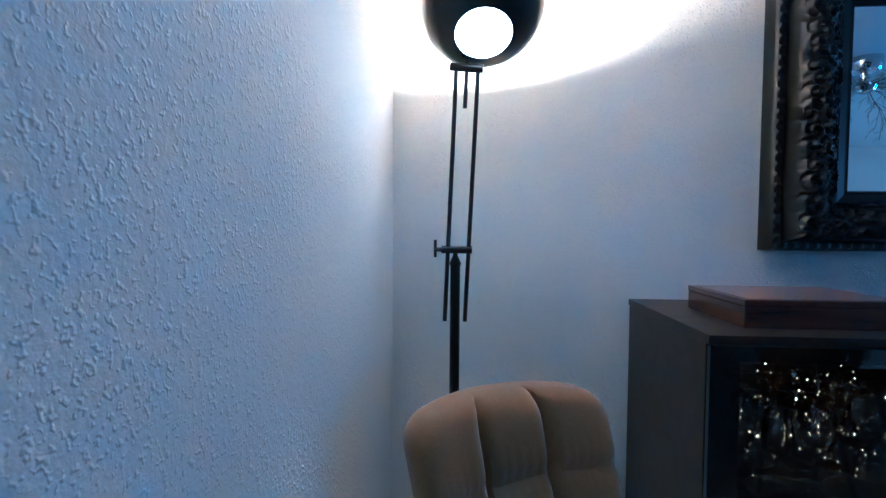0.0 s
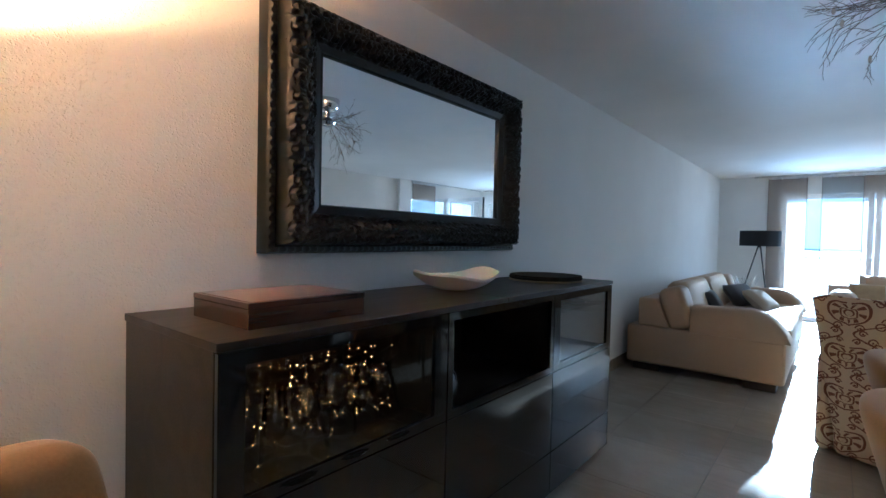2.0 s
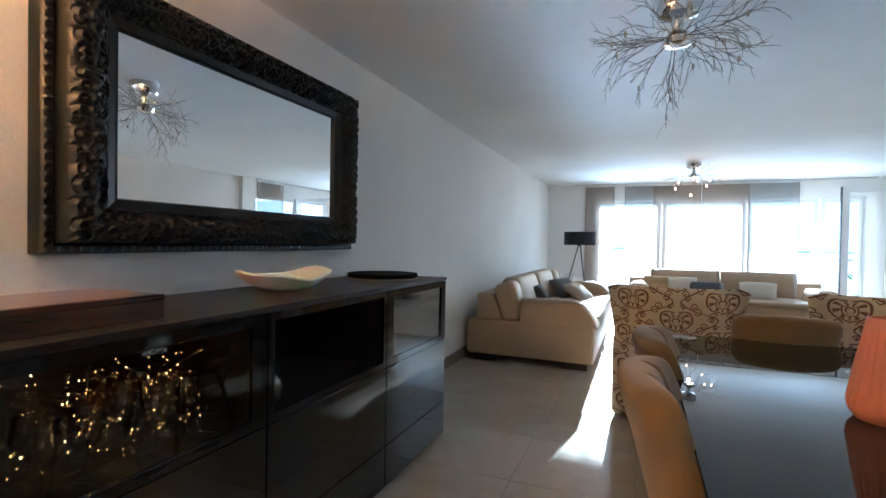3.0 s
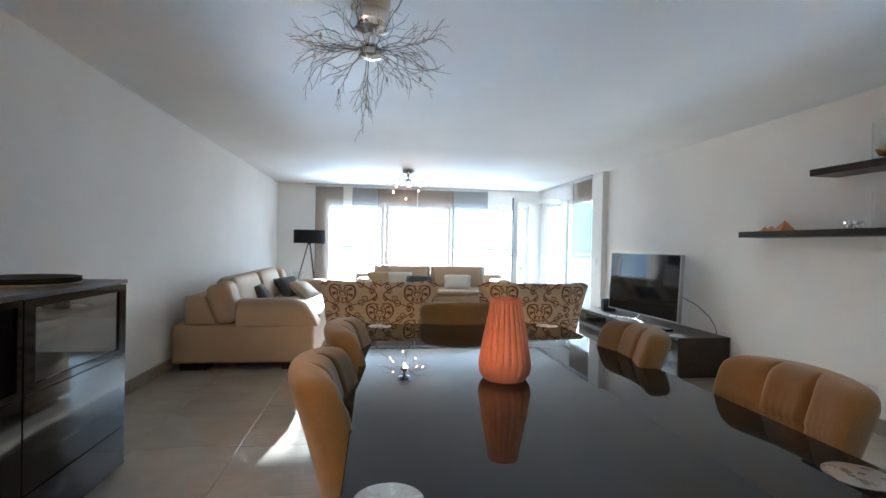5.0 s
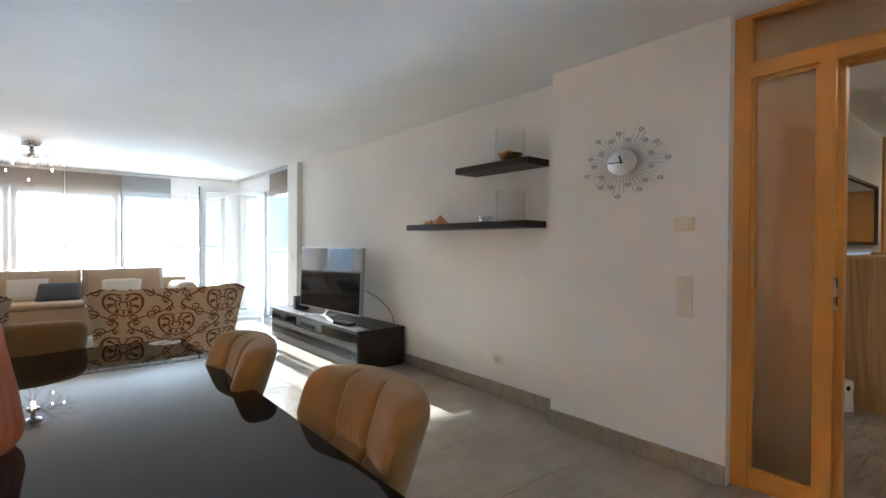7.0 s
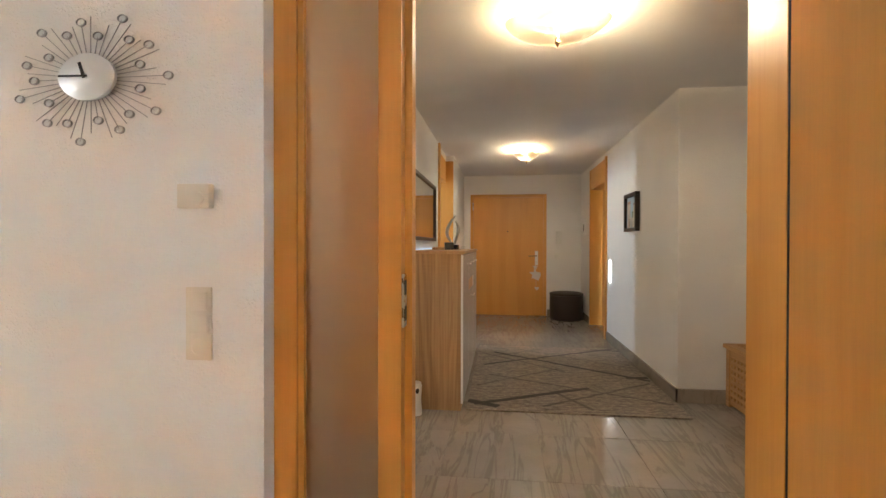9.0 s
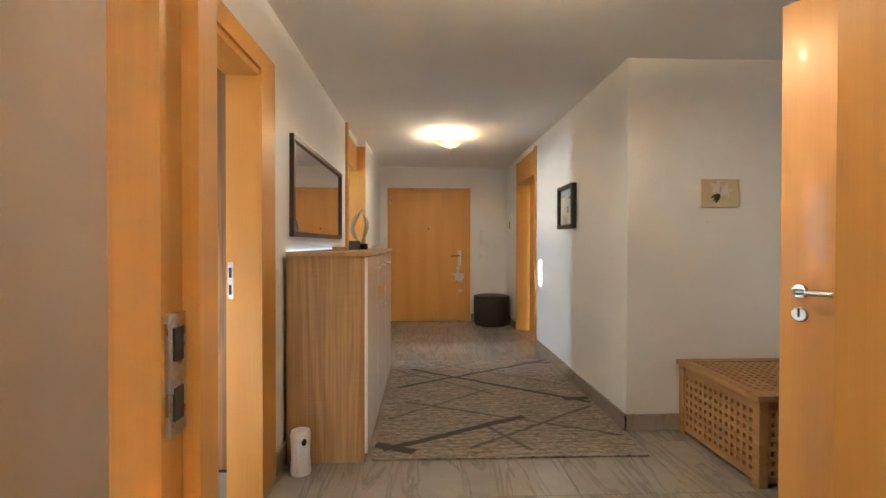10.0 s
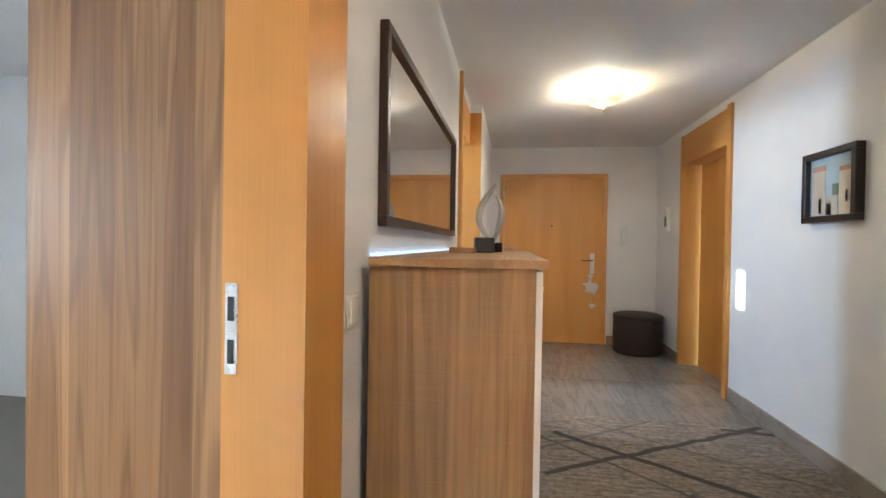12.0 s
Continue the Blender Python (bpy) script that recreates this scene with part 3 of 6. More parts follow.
part("door_handle", tube([(0.135, 0.018, 1.01), (0.135, 0.06, 1.01), (0.27, 0.06, 1.005)], 0.010, 10), plain("brass_brown", (0.25, 0.14, 0.05), 0.3, 0.9), entry, "bronze lever handle", True)
part("peephole", moved(lathe([(0.012, 0), (0.010, 0.006)], 14), pose(0.62, 0.008, 1.42, -90)), BLACKMETAL, entry)
for z in (0.25, 1.78):
    part("hinge", tube([(1.205, 0.02, z), (1.205, 0.02, z + 0.13)], 0.009, 8), STEEL, entry)

# skirting of granite
def skirt(name, x0, y0, x1, y1, along):
    tagged(part(name, rbox(x0, y0, 0, x1, y1, 0.105, 0.002, 1), SKIRT), "grey granite skirting with pale joint", "skirting", kind="structure")


skirt("baseboard", 2.55, S, 7.07, S + 0.015, 0)
skirt("baseboard", 1.447, J, 2.555, J + 0.015, 0)
skirt("baseboard", 2.54, S + 0.015, 2.555, J, 1)
skirt("baseboard", 3.1, N - 0.015, E, N, 0)
skirt("baseboard", W, -1.19, W + 0.015, N, 1)
skirt("baseboard", W + 0.015, N - 0.015, 0.70, N, 0)
skirt("baseboard", E - 0.015, 0.87, E, N - 0.015, 1)
skirt("baseboard", HW, -8.24, HW + 0.015, -5.805, 1)
skirt("baseboard", HW, HS + 0.015, HW + 0.015, -9.43, 1)
skirt("baseboard", -1.66, -5.82, HW + 0.015, -5.805, 0)
skirt("baseboard", -0.58, HS, -0.04, HS + 0.015, 0)
skirt("baseboard", 1.26, HS, 1.36, HS + 0.015, 0)
skirt("baseboard", HE - 0.015, -7.52, HE, -5.28, 1)
skirt("baseboard", HE - 0.115, HS + 0.015, HE - 0.1, -8.37, 1)
skirt("baseboard", HE - 0.015, -4.11, HE, J - 0.17, 1)

# ---- dining ----
table = thing("dining_table", "dining table with black glass top, chrome legs", "table", pose(1.11, -1.255, 0))
TL, TWD = 2.06, 1.18
top = part("tabletop", rbox(0, 0, 0.738, TL, TWD, 0.75, 0.003), Mat("black_glass", (0.011, 0.012, 0.014), 0.012, Specular_IOR_Level=0.28).m, table, "glossy black glass top")
part("apron", boxes((0.12, 0.12, 0.68, TL - 0.12, TWD - 0.12, 0.738)), BLACKGLOSS, table)
for x in (0.085, TL - 0.085):
    for y in (0.09, TWD - 0.09):
        leg = part("leg", moved(lathe([(0.045, 0.0), (0.045, 0.02), (0.032, 0.03), (0.032, 0.72), (0.05, 0.736)], 28), pose(x, y, 0)), CHROME, table, "round chrome leg", True)
        part("disc", moved(lathe([(0.066, 0), (0.066, 0.0012)], 36), pose(x, y, 0.7502)), STEEL, leg, "brushed steel disc set in the glass")


def dining_chair(at, group="brown chairs round the table"):
    ob = thing("dining_chair", "brown microfibre dining chair with quilted curved backrest", "chair", at, group)
    # local: the sitter looks towards +y
    def back_sheet(sign):
        def f(u, v):
            v = 1 - (1 - v) ** 1.6                      # closer rows towards the rounded top
            x, gap = 2 * u - 1, (1 - v) * 0.485
            wide, r = 0.240 - 0.045 * (1 - v) ** 1.3, 0.064
            if gap < r:
                wide += math.sqrt(max(0.0, r * r - (r - gap) ** 2)) - r
            z = 0.40 + 0.485 * v - 0.008 * x * x * v ** 3
            curve = 0.085 * abs(x) ** 2.2 * (1 - 0.35 * v)
            lean = -0.20 - 0.10 * v - 0.03 * v * v
            # tufted pads: three across, three up
            px = (u * 3) % 1.0
            seam = min(abs(v - 0.68), abs(v - 0.36))
            groove = min(1.0, min(px, 1 - px) * 5.2) if 0.05 < u < 0.95 else 1.0
            cross = min(1.0, seam * 13)
            pillow = math.sqrt(groove * (2 - groove)) * math.sqrt(cross * (2 - cross))
            pleat = 0.0016 * math.sin(px * 44 + 3 * math.sin(7 * u)) * max(0.0, 1 - abs(v - 0.72) * 8)
            rim = max(0.0, (1 - abs(x) ** 10) * (1 - (2 * v - 1) ** 14)) ** 0.5
            thick = 0.012 + 0.030 * rim + ((0.030 * pillow + pleat) * rim if sign > 0 else 0.008 * rim)
            return (x * wide, lean + curve + sign * thick, z)
        return f
    part("backrest", shell(back_sheet(1), back_sheet(-1), 60, 44), SUEDE, ob, "", True)
    def seat_sheet(sign):
        def f(u, v):
            x, y = 2 * u - 1, 2 * v - 1
            px, py = (u * 3) % 1.0, (v * 3) % 1.0
            pillow = (max(0.0, math.sin(math.pi * px)) * max(0.0, math.sin(math.pi * py))) ** 0.3
            rim = max(0.0, (1 - x ** 8) * (1 - y ** 8)) ** 0.5
            side = 0.05 * abs(x) ** 4
            return (x * (0.24 - 0.015 * y * y), y * 0.225, 0.44 + side + (0.045 * rim + 0.012 * pillow * rim if sign > 0 else -0.035 * rim))
        return f
    part("seat", shell(seat_sheet(1), seat_sheet(-1), 24, 24), SUEDE, ob, "", True)
    for sx in (-1, 1):
        for sy in (-1, 1):
            part("leg", tube([(sx * 0.10, sy * 0.10, 0.405), (sx * 0.15, sy * 0.15, 0.36), (sx * 0.215, sy * 0.215, 0.0)], [0.014, 0.014, 0.010], 10), BLACKMETAL, ob, "black metal leg", True)
    part("seat_frame", boxes((-0.13, -0.13, 0.395, 0.13, 0.13, 0.412)), BLACKMETAL, ob)
    return ob


chair = dining_chair(pose(1.76, -0.26, 0, 0, 0, 180))
for x, y, r in ((2.40, -0.29, 178), (1.565, -1.10, 2), (2.325, -1.02, -3), (3.46, -0.64, -90), (0.425, 0.885, 212)):
    copy_thing(chair, pose(x, y, 0, 0, 0, r))

VT = plain("coral_ceramic", (0.66, 0.225, 0.125), 0.45, 0.0, 0.05)


def ribbed(u, v, inner):
    a = 2 * math.pi * u
    prof = ((0.0, 0.083), (0.08, 0.100), (0.18, 0.104), (0.5, 0.088), (0.85, 0.066), (0.97, 0.062), (1.0, 0.059))
    for (v0, r0), (v1, r1) in zip(prof, prof[1:]):
        if v0 <= v <= v1:
            r = r0 + (r1 - r0) * (v - v0) / (v1 - v0)
            break
    twist = a + 0.35 * (0.25 - v) * (1 if v < 0.25 else 0.0)
    rib = 0.0035 * (abs(math.sin(twist * 11)) ** 0.7 - 0.5) * min(1.0, (1 - v) * 9) * min(1.0, v * 12)
    r = (r + rib) if not inner else r - 0.006
    return (r * math.cos(a), r * math.sin(a), 0.302 * v + (0.006 if inner and v == 0 else 0))


vase_bm = bmesh.new()
for inner in (False, True):
    rings = [[vase_bm.verts.new(ribbed(i / 132, j / 28, inner)) for i in range(132)] for j in range(29)]
    for a, b in zip(rings, rings[1:]):
        for i in range(132):
            vase_bm.faces.new((a[i], a[(i + 1) % 132], b[(i + 1) % 132], b[i]))
    vase_bm.faces.new(rings[0])
    if not inner:
        rim = rings[-1]
for i in range(132):
    vase_bm.faces.new((rim[i], rim[(i + 1) % 132], rings[-1][(i + 1) % 132], rings[-1][i]))
vase = tagged(part("vase", vase_bm, VT, smooth=True, at=pose(1.985, -0.60, 0.7505) @ Matrix.Diagonal((0.90, 0.90, 0.95, 1))), "tall ribbed coral ceramic vase on the table", "vase")

# ---- branch lamps ----
TWIG = plain("twig_metal", (0.22, 0.18, 0.135), 0.4, 0.6)
BULB = glow("bulb", (1.0, 0.50, 0.22), 3.0)
BULB_OFF = plain("bulb_off", (0.6, 0.5, 0.4), 0.2)


def twigs(rng, start, way, length, radius, depth, bm, tips, droop):
    """One branching twig with thinner side shoots."""
    p, pts = Vector(start), [Vector(start)]
    d = Vector(way).normalized()
    n = 5
    for k in range(n):
        d = (d + Vector((rng.uniform(-1, 1), rng.uniform(-1, 1), rng.uniform(-1, 1))) * 0.20 + Vector((0, 0, droop * (1 + k)))).normalized()
        p = p + d * length / n
        pts.append(p.copy())
    tube(pts, [radius * (1 - 0.07 * i) for i in range(n + 1)], 5, bm)
    tips.append(pts[-1])
    if depth:
        for k in range(2, n + 1) if depth > 1 else (2, 4):
            way_on = (pts[k] - pts[k - 1]).normalized()
            side = way_on.cross(Vector((rng.uniform(-1, 1), rng.uniform(-1, 1), rng.uniform(-1, 1)))).normalized()
            twigs(rng, pts[k], way_on + side * rng.uniform(0.45, 0.85), length * rng.uniform(0.36, 0.62), radius * 0.74, depth - 1, bm, tips, droop)


def branch_lamp(at, label, arms, reach, seed, lit, base_r=0.098):
    rng = random.Random(seed)
    ob = thing("branch_lamp", label, "lamp", at, "")
    part("canopy", lathe([(base_r, 0.0), (base_r, -0.055), (base_r * 0.86, -0.085), (base_r * 0.3, -0.105), (base_r * 0.22, -0.15), (base_r * 0.5, -0.165), (base_r * 0.7, -0.19), (base_r * 0.6, -0.215), (0.01, -0.23)], 40), CHROME, ob, "chrome ceiling canopy", True)
    hub = -0.185
    for k in range(arms):
        a = 2 * math.pi * (k + rng.uniform(-0.2, 0.2)) / arms
        tilt = (0.24, -0.05, -0.40, 0.12, -0.22, 0.40)[k % 6] + rng.uniform(-0.1, 0.1)
        if k < 2:
            tilt = -5.0
        bm, tips = bmesh.new(), []
        way = Vector((math.cos(a), math.sin(a), tilt))
        twigs(rng, (0.02 * math.cos(a), 0.02 * math.sin(a), hub), way, reach, 0.0022, 2, bm, tips, -0.016)
        arm = part("twig", bm, TWIG, ob)
        if k % 2 == 0:
            p = tips[0]
            s = 0.8
            part("bulb", moved(lathe([(0.004, -0.02), (0.008, -0.012), (0.009, 0.0), (0.006, 0.012), (0.001, 0.018)], 10), pose(p.x, p.y, p.z) @ Matrix.Scale(s, 4)), BULB if lit else BULB_OFF, arm, "", True)
    return ob


branch_lamp(pose(2.75, -0.085, H), "chrome ceiling lamp with drooping metal twigs, switched off", 28, 0.27, 5, False)
branch_lamp(pose(7.64, -0.60, H), "chrome ceiling lamp with metal twigs and glowing bulbs", 16, 0.27, 8, True)
lamp("branch_lamp_light", "POINT", (7.64, -0.60, H - 0.26), 0.22, (1.0, 0.55, 0.25), 0.02)

# ---- sofas and armchairs ----
def sofa(name, label, at, length, seats, corners=True):
    """A low leather sofa; local x along it, its back towards +y, seat front at y = 0."""
    ob = thing(name, label, "sofa", at)
    D = 1.28
    part("base", rbox(0, 0.0, 0.07, length, D, 0.435, 0.03, 3), LEATHER, ob, "", True)
    for x in (0.04, length - 0.34):
        for y in (0.06, D - 0.30):
            part("foot", rbox(x, y, 0, x + 0.30, y + 0.24, 0.07, 0.006), WENGE, ob, "dark wooden block foot")
    w = (length - 0.66) / seats
    for k in range(seats):
        x0 = 0.33 + k * w
        part("seat_cushion", rbox(x0 + 0.004, -0.02, 0.43, x0 + w - 0.004, D - 0.52, 0.50, 0.033, 4), LEATHER, ob, "", True)
        pad = moved(cushion(w - 0.006, 0.46, 0.27, 16, 0.34), pose(x0 + w / 2, 0, 0.22, 90))
        part("back_cushion", moved(pad, pose(0, D - 0.46, 0.42, -17)), LEATHER, ob, "", True)
    bm = bmesh.new()
    ends = [[bm.verts.new((x, D - d, z)) for d, z in ((0.10, 0.43), (0.40, 0.43), (0.27, 0.70), (0.10, 0.70))] for x in (0.01, length - 0.01)]
    bm.faces.new(ends[0]), bm.faces.new(ends[1][::-1])
    for k in range(4):
        bm.faces.new((ends[0][k], ends[1][k], ends[1][(k + 1) % 4], ends[0][(k + 1) % 4]))
    bmesh.ops.bevel(bm, geom=bm.edges[:], offset=0.022, segments=3, profile=0.5, affect="EDGES")
    part("back_frame", bm, LEATHER, ob, "", True)
    for x0 in (0.0, length - 0.33):
        # a fat pillow arm that droops towards the front
        def arm_sheet(sign):
            def f(u, v):
                x = 2 * u - 1
                rise = (1 - (1 - min(1.0, v / 0.42)) ** 2.2) ** 0.75 - 0.10 * max(0.0, v - 0.42)
                round_x = max(0.0, 1 - abs(x) ** 3.5) ** 0.42
                return (x0 + 0.165 + x * 0.168, -0.03 + v * (D - 0.53), 0.425 + (0.25 * rise * round_x if sign > 0 else -0.012 * round_x))
            return f
        part("armrest", shell(arm_sheet(1), arm_sheet(-1), 16, 26), LEATHER, ob, "", True)
        if corners:
            part("corner_cushion", moved(rbox(-0.158, -0.13, 0, 0.158, 0.10, 0.405, 0.07, 5), pose(x0 + 0.165, D - 0.47, 0.42, -17)), LEATHER, ob, "", True)
    return ob


sofa("sofa", "beige leather sofa with rolled arms along the wall", pose(5.02, 0.44, 0), 2.86, 2)
sofa("sofa", "beige leather sofa standing before the windows", pose(7.78, 0.22, 0, 0, 0, -90), 2.62, 2, False)


def damask(name):
    """Cream weave with brown ogee scrolls and rose medallions."""
    m = Mat(name, (0.6, 0.5, 0.38), 0.85)
    sep = m.node("ShaderNodeSeparateXYZ")
    m.t.links.new(m.coord(), sep.inputs[0])
    warp = (m.noise(m.coord(), 7, 2) - 0.5) * 0.03
    PU, PV = 0.52, 0.25
    u = (X(m.t, sep.outputs[0]) + warp) / PU
    v = (X(m.t, sep.outputs[2]) + warp - 0.005) / PV
    ink = None
    wave = (v * 6.2832).cos() * 0.20 + (v * 12.566).sin() * 0.02
    for off, sign in ((0.25, 1), (0.75, -1)):
        d = ((u - off - wave * sign + 0.5).op("FRACT") - 0.5).mag()
        line = d.less((v * 6.2832).sin().mag() * 0.014 + 0.007)
        ink = line if ink is None else ink.top(line)
    for shift in (0.0, 0.5):
        a = ((u + shift + 0.5).op("FRACT") - 0.5) * PU
        b = ((v + shift + 0.5).op("FRACT") - 0.5) * PV
        # nested hearts round a rose
        side = a.mag()
        lift = b - side * 0.24 + 0.010
        ang = lift.op("ARCTAN2", side)
        rho = ((a / 0.100) * (a / 0.100) + (lift / 0.064) * (lift / 0.064)).op("SQRT") + (ang * 5).cos() * 0.045
        notch = side.more(0.010).top(b.less(0.0))
        ink = ink.top(rho.more(0.90) * rho.less(1.03) * notch)
        leaf = (ang * 9 + rho * 5.0).sin().more(0.25) * rho.more(0.50) * rho.less(0.84)
        ink = ink.top(leaf).top(rho.more(0.38) * rho.less(0.47) * notch)
        rose = (a * a * 0.6 + b * b).op("SQRT")
        ink = ink.top((rose * 420 + ang * 2.0).sin().more(0.0) * rose.less(0.021))
        for cx, cz, rad in ((0.125, 0.062, 0.020), (0.160, -0.034, 0.017), (0.050, -0.083, 0.016), (0.036, 0.088, 0.012), (0.200, 0.012, 0.013)):
            dx, dz = side - cx, b - cz
            curl = (dx * dx + dz * dz).op("SQRT")
            turn = dz.op("ARCTAN2", dx)
            ink = ink.top((curl - rad - turn * 0.0016).mag().less(0.0036)).top(curl.less(0.0055))
    thread = m.noise(m.coord((260, 260, 260)), 1.0, 2)
    cream = m.mix(thread, (0.52, 0.395, 0.25), (0.63, 0.50, 0.335))
    m.base(m.mix(ink, cream, (0.17, 0.066, 0.036)))
    return m.bump(thread + ink * 0.5, 0.3, 0.0015).m


DAMASK = damask("damask_weave")


def armchair(at):
    """A high-backed lounge chair, flared at the top; seen from behind its back is at y = 0, the sitter looks towards +y."""
    ob = thing("armchair", "armchair with cream and brown damask upholstery, flared back", "armchair", at, "damask armchairs")
    def back(sign):
        def f(u, v):
            x = 2 * u - 1
            wide = 0.335 + 0.09 * v ** 1.5
            z = 0.02 + 0.935 * v + 0.012 * (abs(x) ** 3) * v - 0.03 * max(0.0, abs(x) - 0.85) / 0.15 * v ** 6
            wrap = 0.20 * abs(x) ** 2.6 * (0.55 + 0.45 * (1 - v))
            rim = max(0.0, (1 - abs(x) ** 10) * (1 - (2 * v - 1) ** 12)) ** 0.5
            return (x * wide, 0.10 - 0.13 * v + wrap + sign * (0.02 + 0.045 * rim), z)
        return f
    part("backrest", shell(back(1), back(-1), 30, 26), DAMASK, ob, "", True)
    part("seat", rbox(-0.30, 0.10, 0.02, 0.30, 0.72, 0.44, 0.05, 4), DAMASK, ob, "", True)
    for s in (-1, 1):
        part("armrest", moved(rbox(-0.05, 0.0, 0.02, 0.05, 0.50, 0.60, 0.04, 4), pose(s * 0.345, 0.16, 0, 0, 0, s * 4)), DAMASK, ob, "", True)
        for y in (0.24, 0.64):
            part("leg", tube([(s * 0.25, y, 0.08), (s * 0.25, y, 0.0)], [0.022, 0.018], 10), WENGE, ob, "dark wooden leg", True)
    return ob


first = armchair(pose(3.72, -0.17, 0, 0, 0, -90))
copy_thing(first, pose(3.72, -1.32, 0, 0, 0, -90))

# ---- television corner ----
bench = thing("tv_bench", "low black-brown television bench with glossy drawer fronts", "tv bench", pose(4.48, S + 0.03, 0))
BL = 2.24
part("body", boxes((0, 0, 0.02, BL, 0.52, 0.36)), BLACKBROWN, bench)
part("top_panel", rbox(-0.002, -0.002, 0.36, BL + 0.002, 0.538, 0.39, 0.002), BLACKBROWN, bench)
part("plinth", boxes((0.03, 0.02, 0, BL - 0.03, 0.49, 0.02)), BLACK, bench)
for x0, x1, z1 in ((0.004, 0.78, 0.356), (0.784, 1.48, 0.25), (1.484, BL - 0.004, 0.356)):
    part("drawer_front", rbox(x0, 0.52, 0.022, x1, 0.536, z1, 0.002), BLACKGLOSS, bench, "black high-gloss front")
# flat black plate; the shade of an open recess is put into its colour
part("niche", boxes((0.80, 0.521, 0.262, 1.46, 0.523, 0.35)), BLACK, bench)
part("set_top_box", rbox(0.95, 0.5235, 0.266, 1.36, 0.53, 0.312, 0.003), BLACKGLOSS, bench)

tv = thing("television", "flat television with silver frame on silver foot, switched off", "television", pose(5.484, -3.1825, 0.391, 2.4, 0, 4.2))
part("screen", rbox(-0.612, 0.004, 0.082, 0.612, 0.022, 0.780, 0.003), plain("dark_screen", (0.010, 0.011, 0.013), 0.06, 0.0, 0.02), tv, "dark glossy screen")
part("bezel", boxes((-0.618, -0.02, 0.076, -0.608, 0.024, 0.784), (0.608, -0.02, 0.076, 0.618, 0.024, 0.784), (-0.608, -0.02, 0.776, 0.608, 0.024, 0.784), (-0.608, -0.02, 0.076, 0.608, 0.026, 0.090)), plain("satin_bezel", (0.34, 0.34, 0.345), 0.35, 1.0), tv, "thin silver bezel")
for piece in tv.children:
    piece.matrix_basis = Matrix.Diagonal((1.045, 1, 1, 1))
part("back_cover", rbox(-0.60, -0.05, 0.10, 0.60, 0.004, 0.76, 0.02), BLACK, tv)
part("stand", merge(tube([(-0.36, 0.17, 0.009), (0, 0.06, 0.022), (0.36, 0.17, 0.009)], 0.009, 8), tube([(0, 0.06, 0.022), (0, 0.0, 0.09)], 0.014, 8), tube([(0, 0.05, 0.02), (0.05, -0.15, 0.009)], 0.009, 8)), STEEL, tv, "silver forked stand", True)

# ---- sideboard with the big mirror ----
SBX, SBY, SBH = 0.718, 1.183, 1.006
UNITS = ((0.0, 0.797), (0.80, 1.605), (1.608, 2.36))
BODY = 0.545
for k, (x0, x1) in enumerate(UNITS):
    label = ("black-brown glass cabinet full of stemware", "black-brown cabinet with an open niche and drawers", "black-brown cabinet with glass flap over drawers")[k]
    ob = thing("sideboard_cabinet", label, "cabinet", pose(SBX + x0, SBY, 0), "sideboard cabinets")
    w = x1 - x0
    part("side_panel", boxes((0, 0.018, 0.02, 0.018, BODY, SBH - 0.02)), BLACKBROWN, ob)
    part("side_panel", boxes((w - 0.018, 0.018, 0.02, w, BODY, SBH - 0.02 if k < 2 else 0.62)), BLACKBROWN, ob)
    if k == 2:
        part("glass_side", boxes((w - 0.012, 0.018, 0.62, w - 0.006, BODY - 0.03, SBH - 0.02)), SMOKE, ob, "smoked glass end panel").visible_shadow = False
        part("rear_post", boxes((w - 0.018, BODY - 0.03, 0.62, w, BODY, SBH - 0.02)), BLACKBROWN, ob)
    part("back_panel", boxes((0.018, BODY - 0.01, 0.02, w - 0.018, BODY, SBH - 0.02)), BLACKBROWN, ob)
    part("bottom_panel", boxes((0.018, 0.018, 0.02, w - 0.018, BODY - 0.01, 0.04)), BLACKBROWN, ob)
    part("shelf", boxes((0.018, 0.022, 0.60, w - 0.018, BODY - 0.01, 0.62)), BLACKBROWN, ob)
    part("plinth", boxes((0.02, 0.05, 0, w - 0.02, BODY - 0.03, 0.02)), BLACK, ob)
    part("drawer_front", rbox(0.002, 0, 0.024, w - 0.002, 0.017, 0.225, 0.0015), BLACKGLOSS, ob, "black high-gloss front")
    part("drawer_front", rbox(0.002, 0, 0.229, w - 0.002, 0.017, 0.608, 0.0015), BLACKGLOSS, ob, "black high-gloss front")
    if k != 1:
        door = part("glass_door", rbox(0.002, 0, 0.612, w - 0.002, 0.017, 0.645, 0.001), BLACKGLOSS, ob, "glass door in black gloss frame")
        part("top_rail", boxes((0.065, 0, SBH - 0.058, w - 0.065, 0.017, SBH - 0.024)), BLACKGLOSS, door)
        for c0, c1 in ((0.002, 0.065), (w - 0.065, w - 0.002)):
            part("stile", boxes((c0, 0, 0.645, c1, 0.017, SBH - 0.024)), BLACKGLOSS, door)
        part("pane", boxes((0.065, 0.006, 0.645, w - 0.065, 0.010, SBH - 0.058)), SMOKE, door).visible_shadow = False
    else:
        part("frame_rail", boxes((0.002, 0, 0.612, 0.03, 0.017, SBH - 0.022), (w - 0.03, 0, 0.612, w - 0.002, 0.017, SBH - 0.022), (0.03, 0, 0.612, w - 0.03, 0.017, 0.64), (0.03, 0, SBH - 0.05, w - 0.03, 0.017, SBH - 0.022)), BLACKGLOSS, ob)
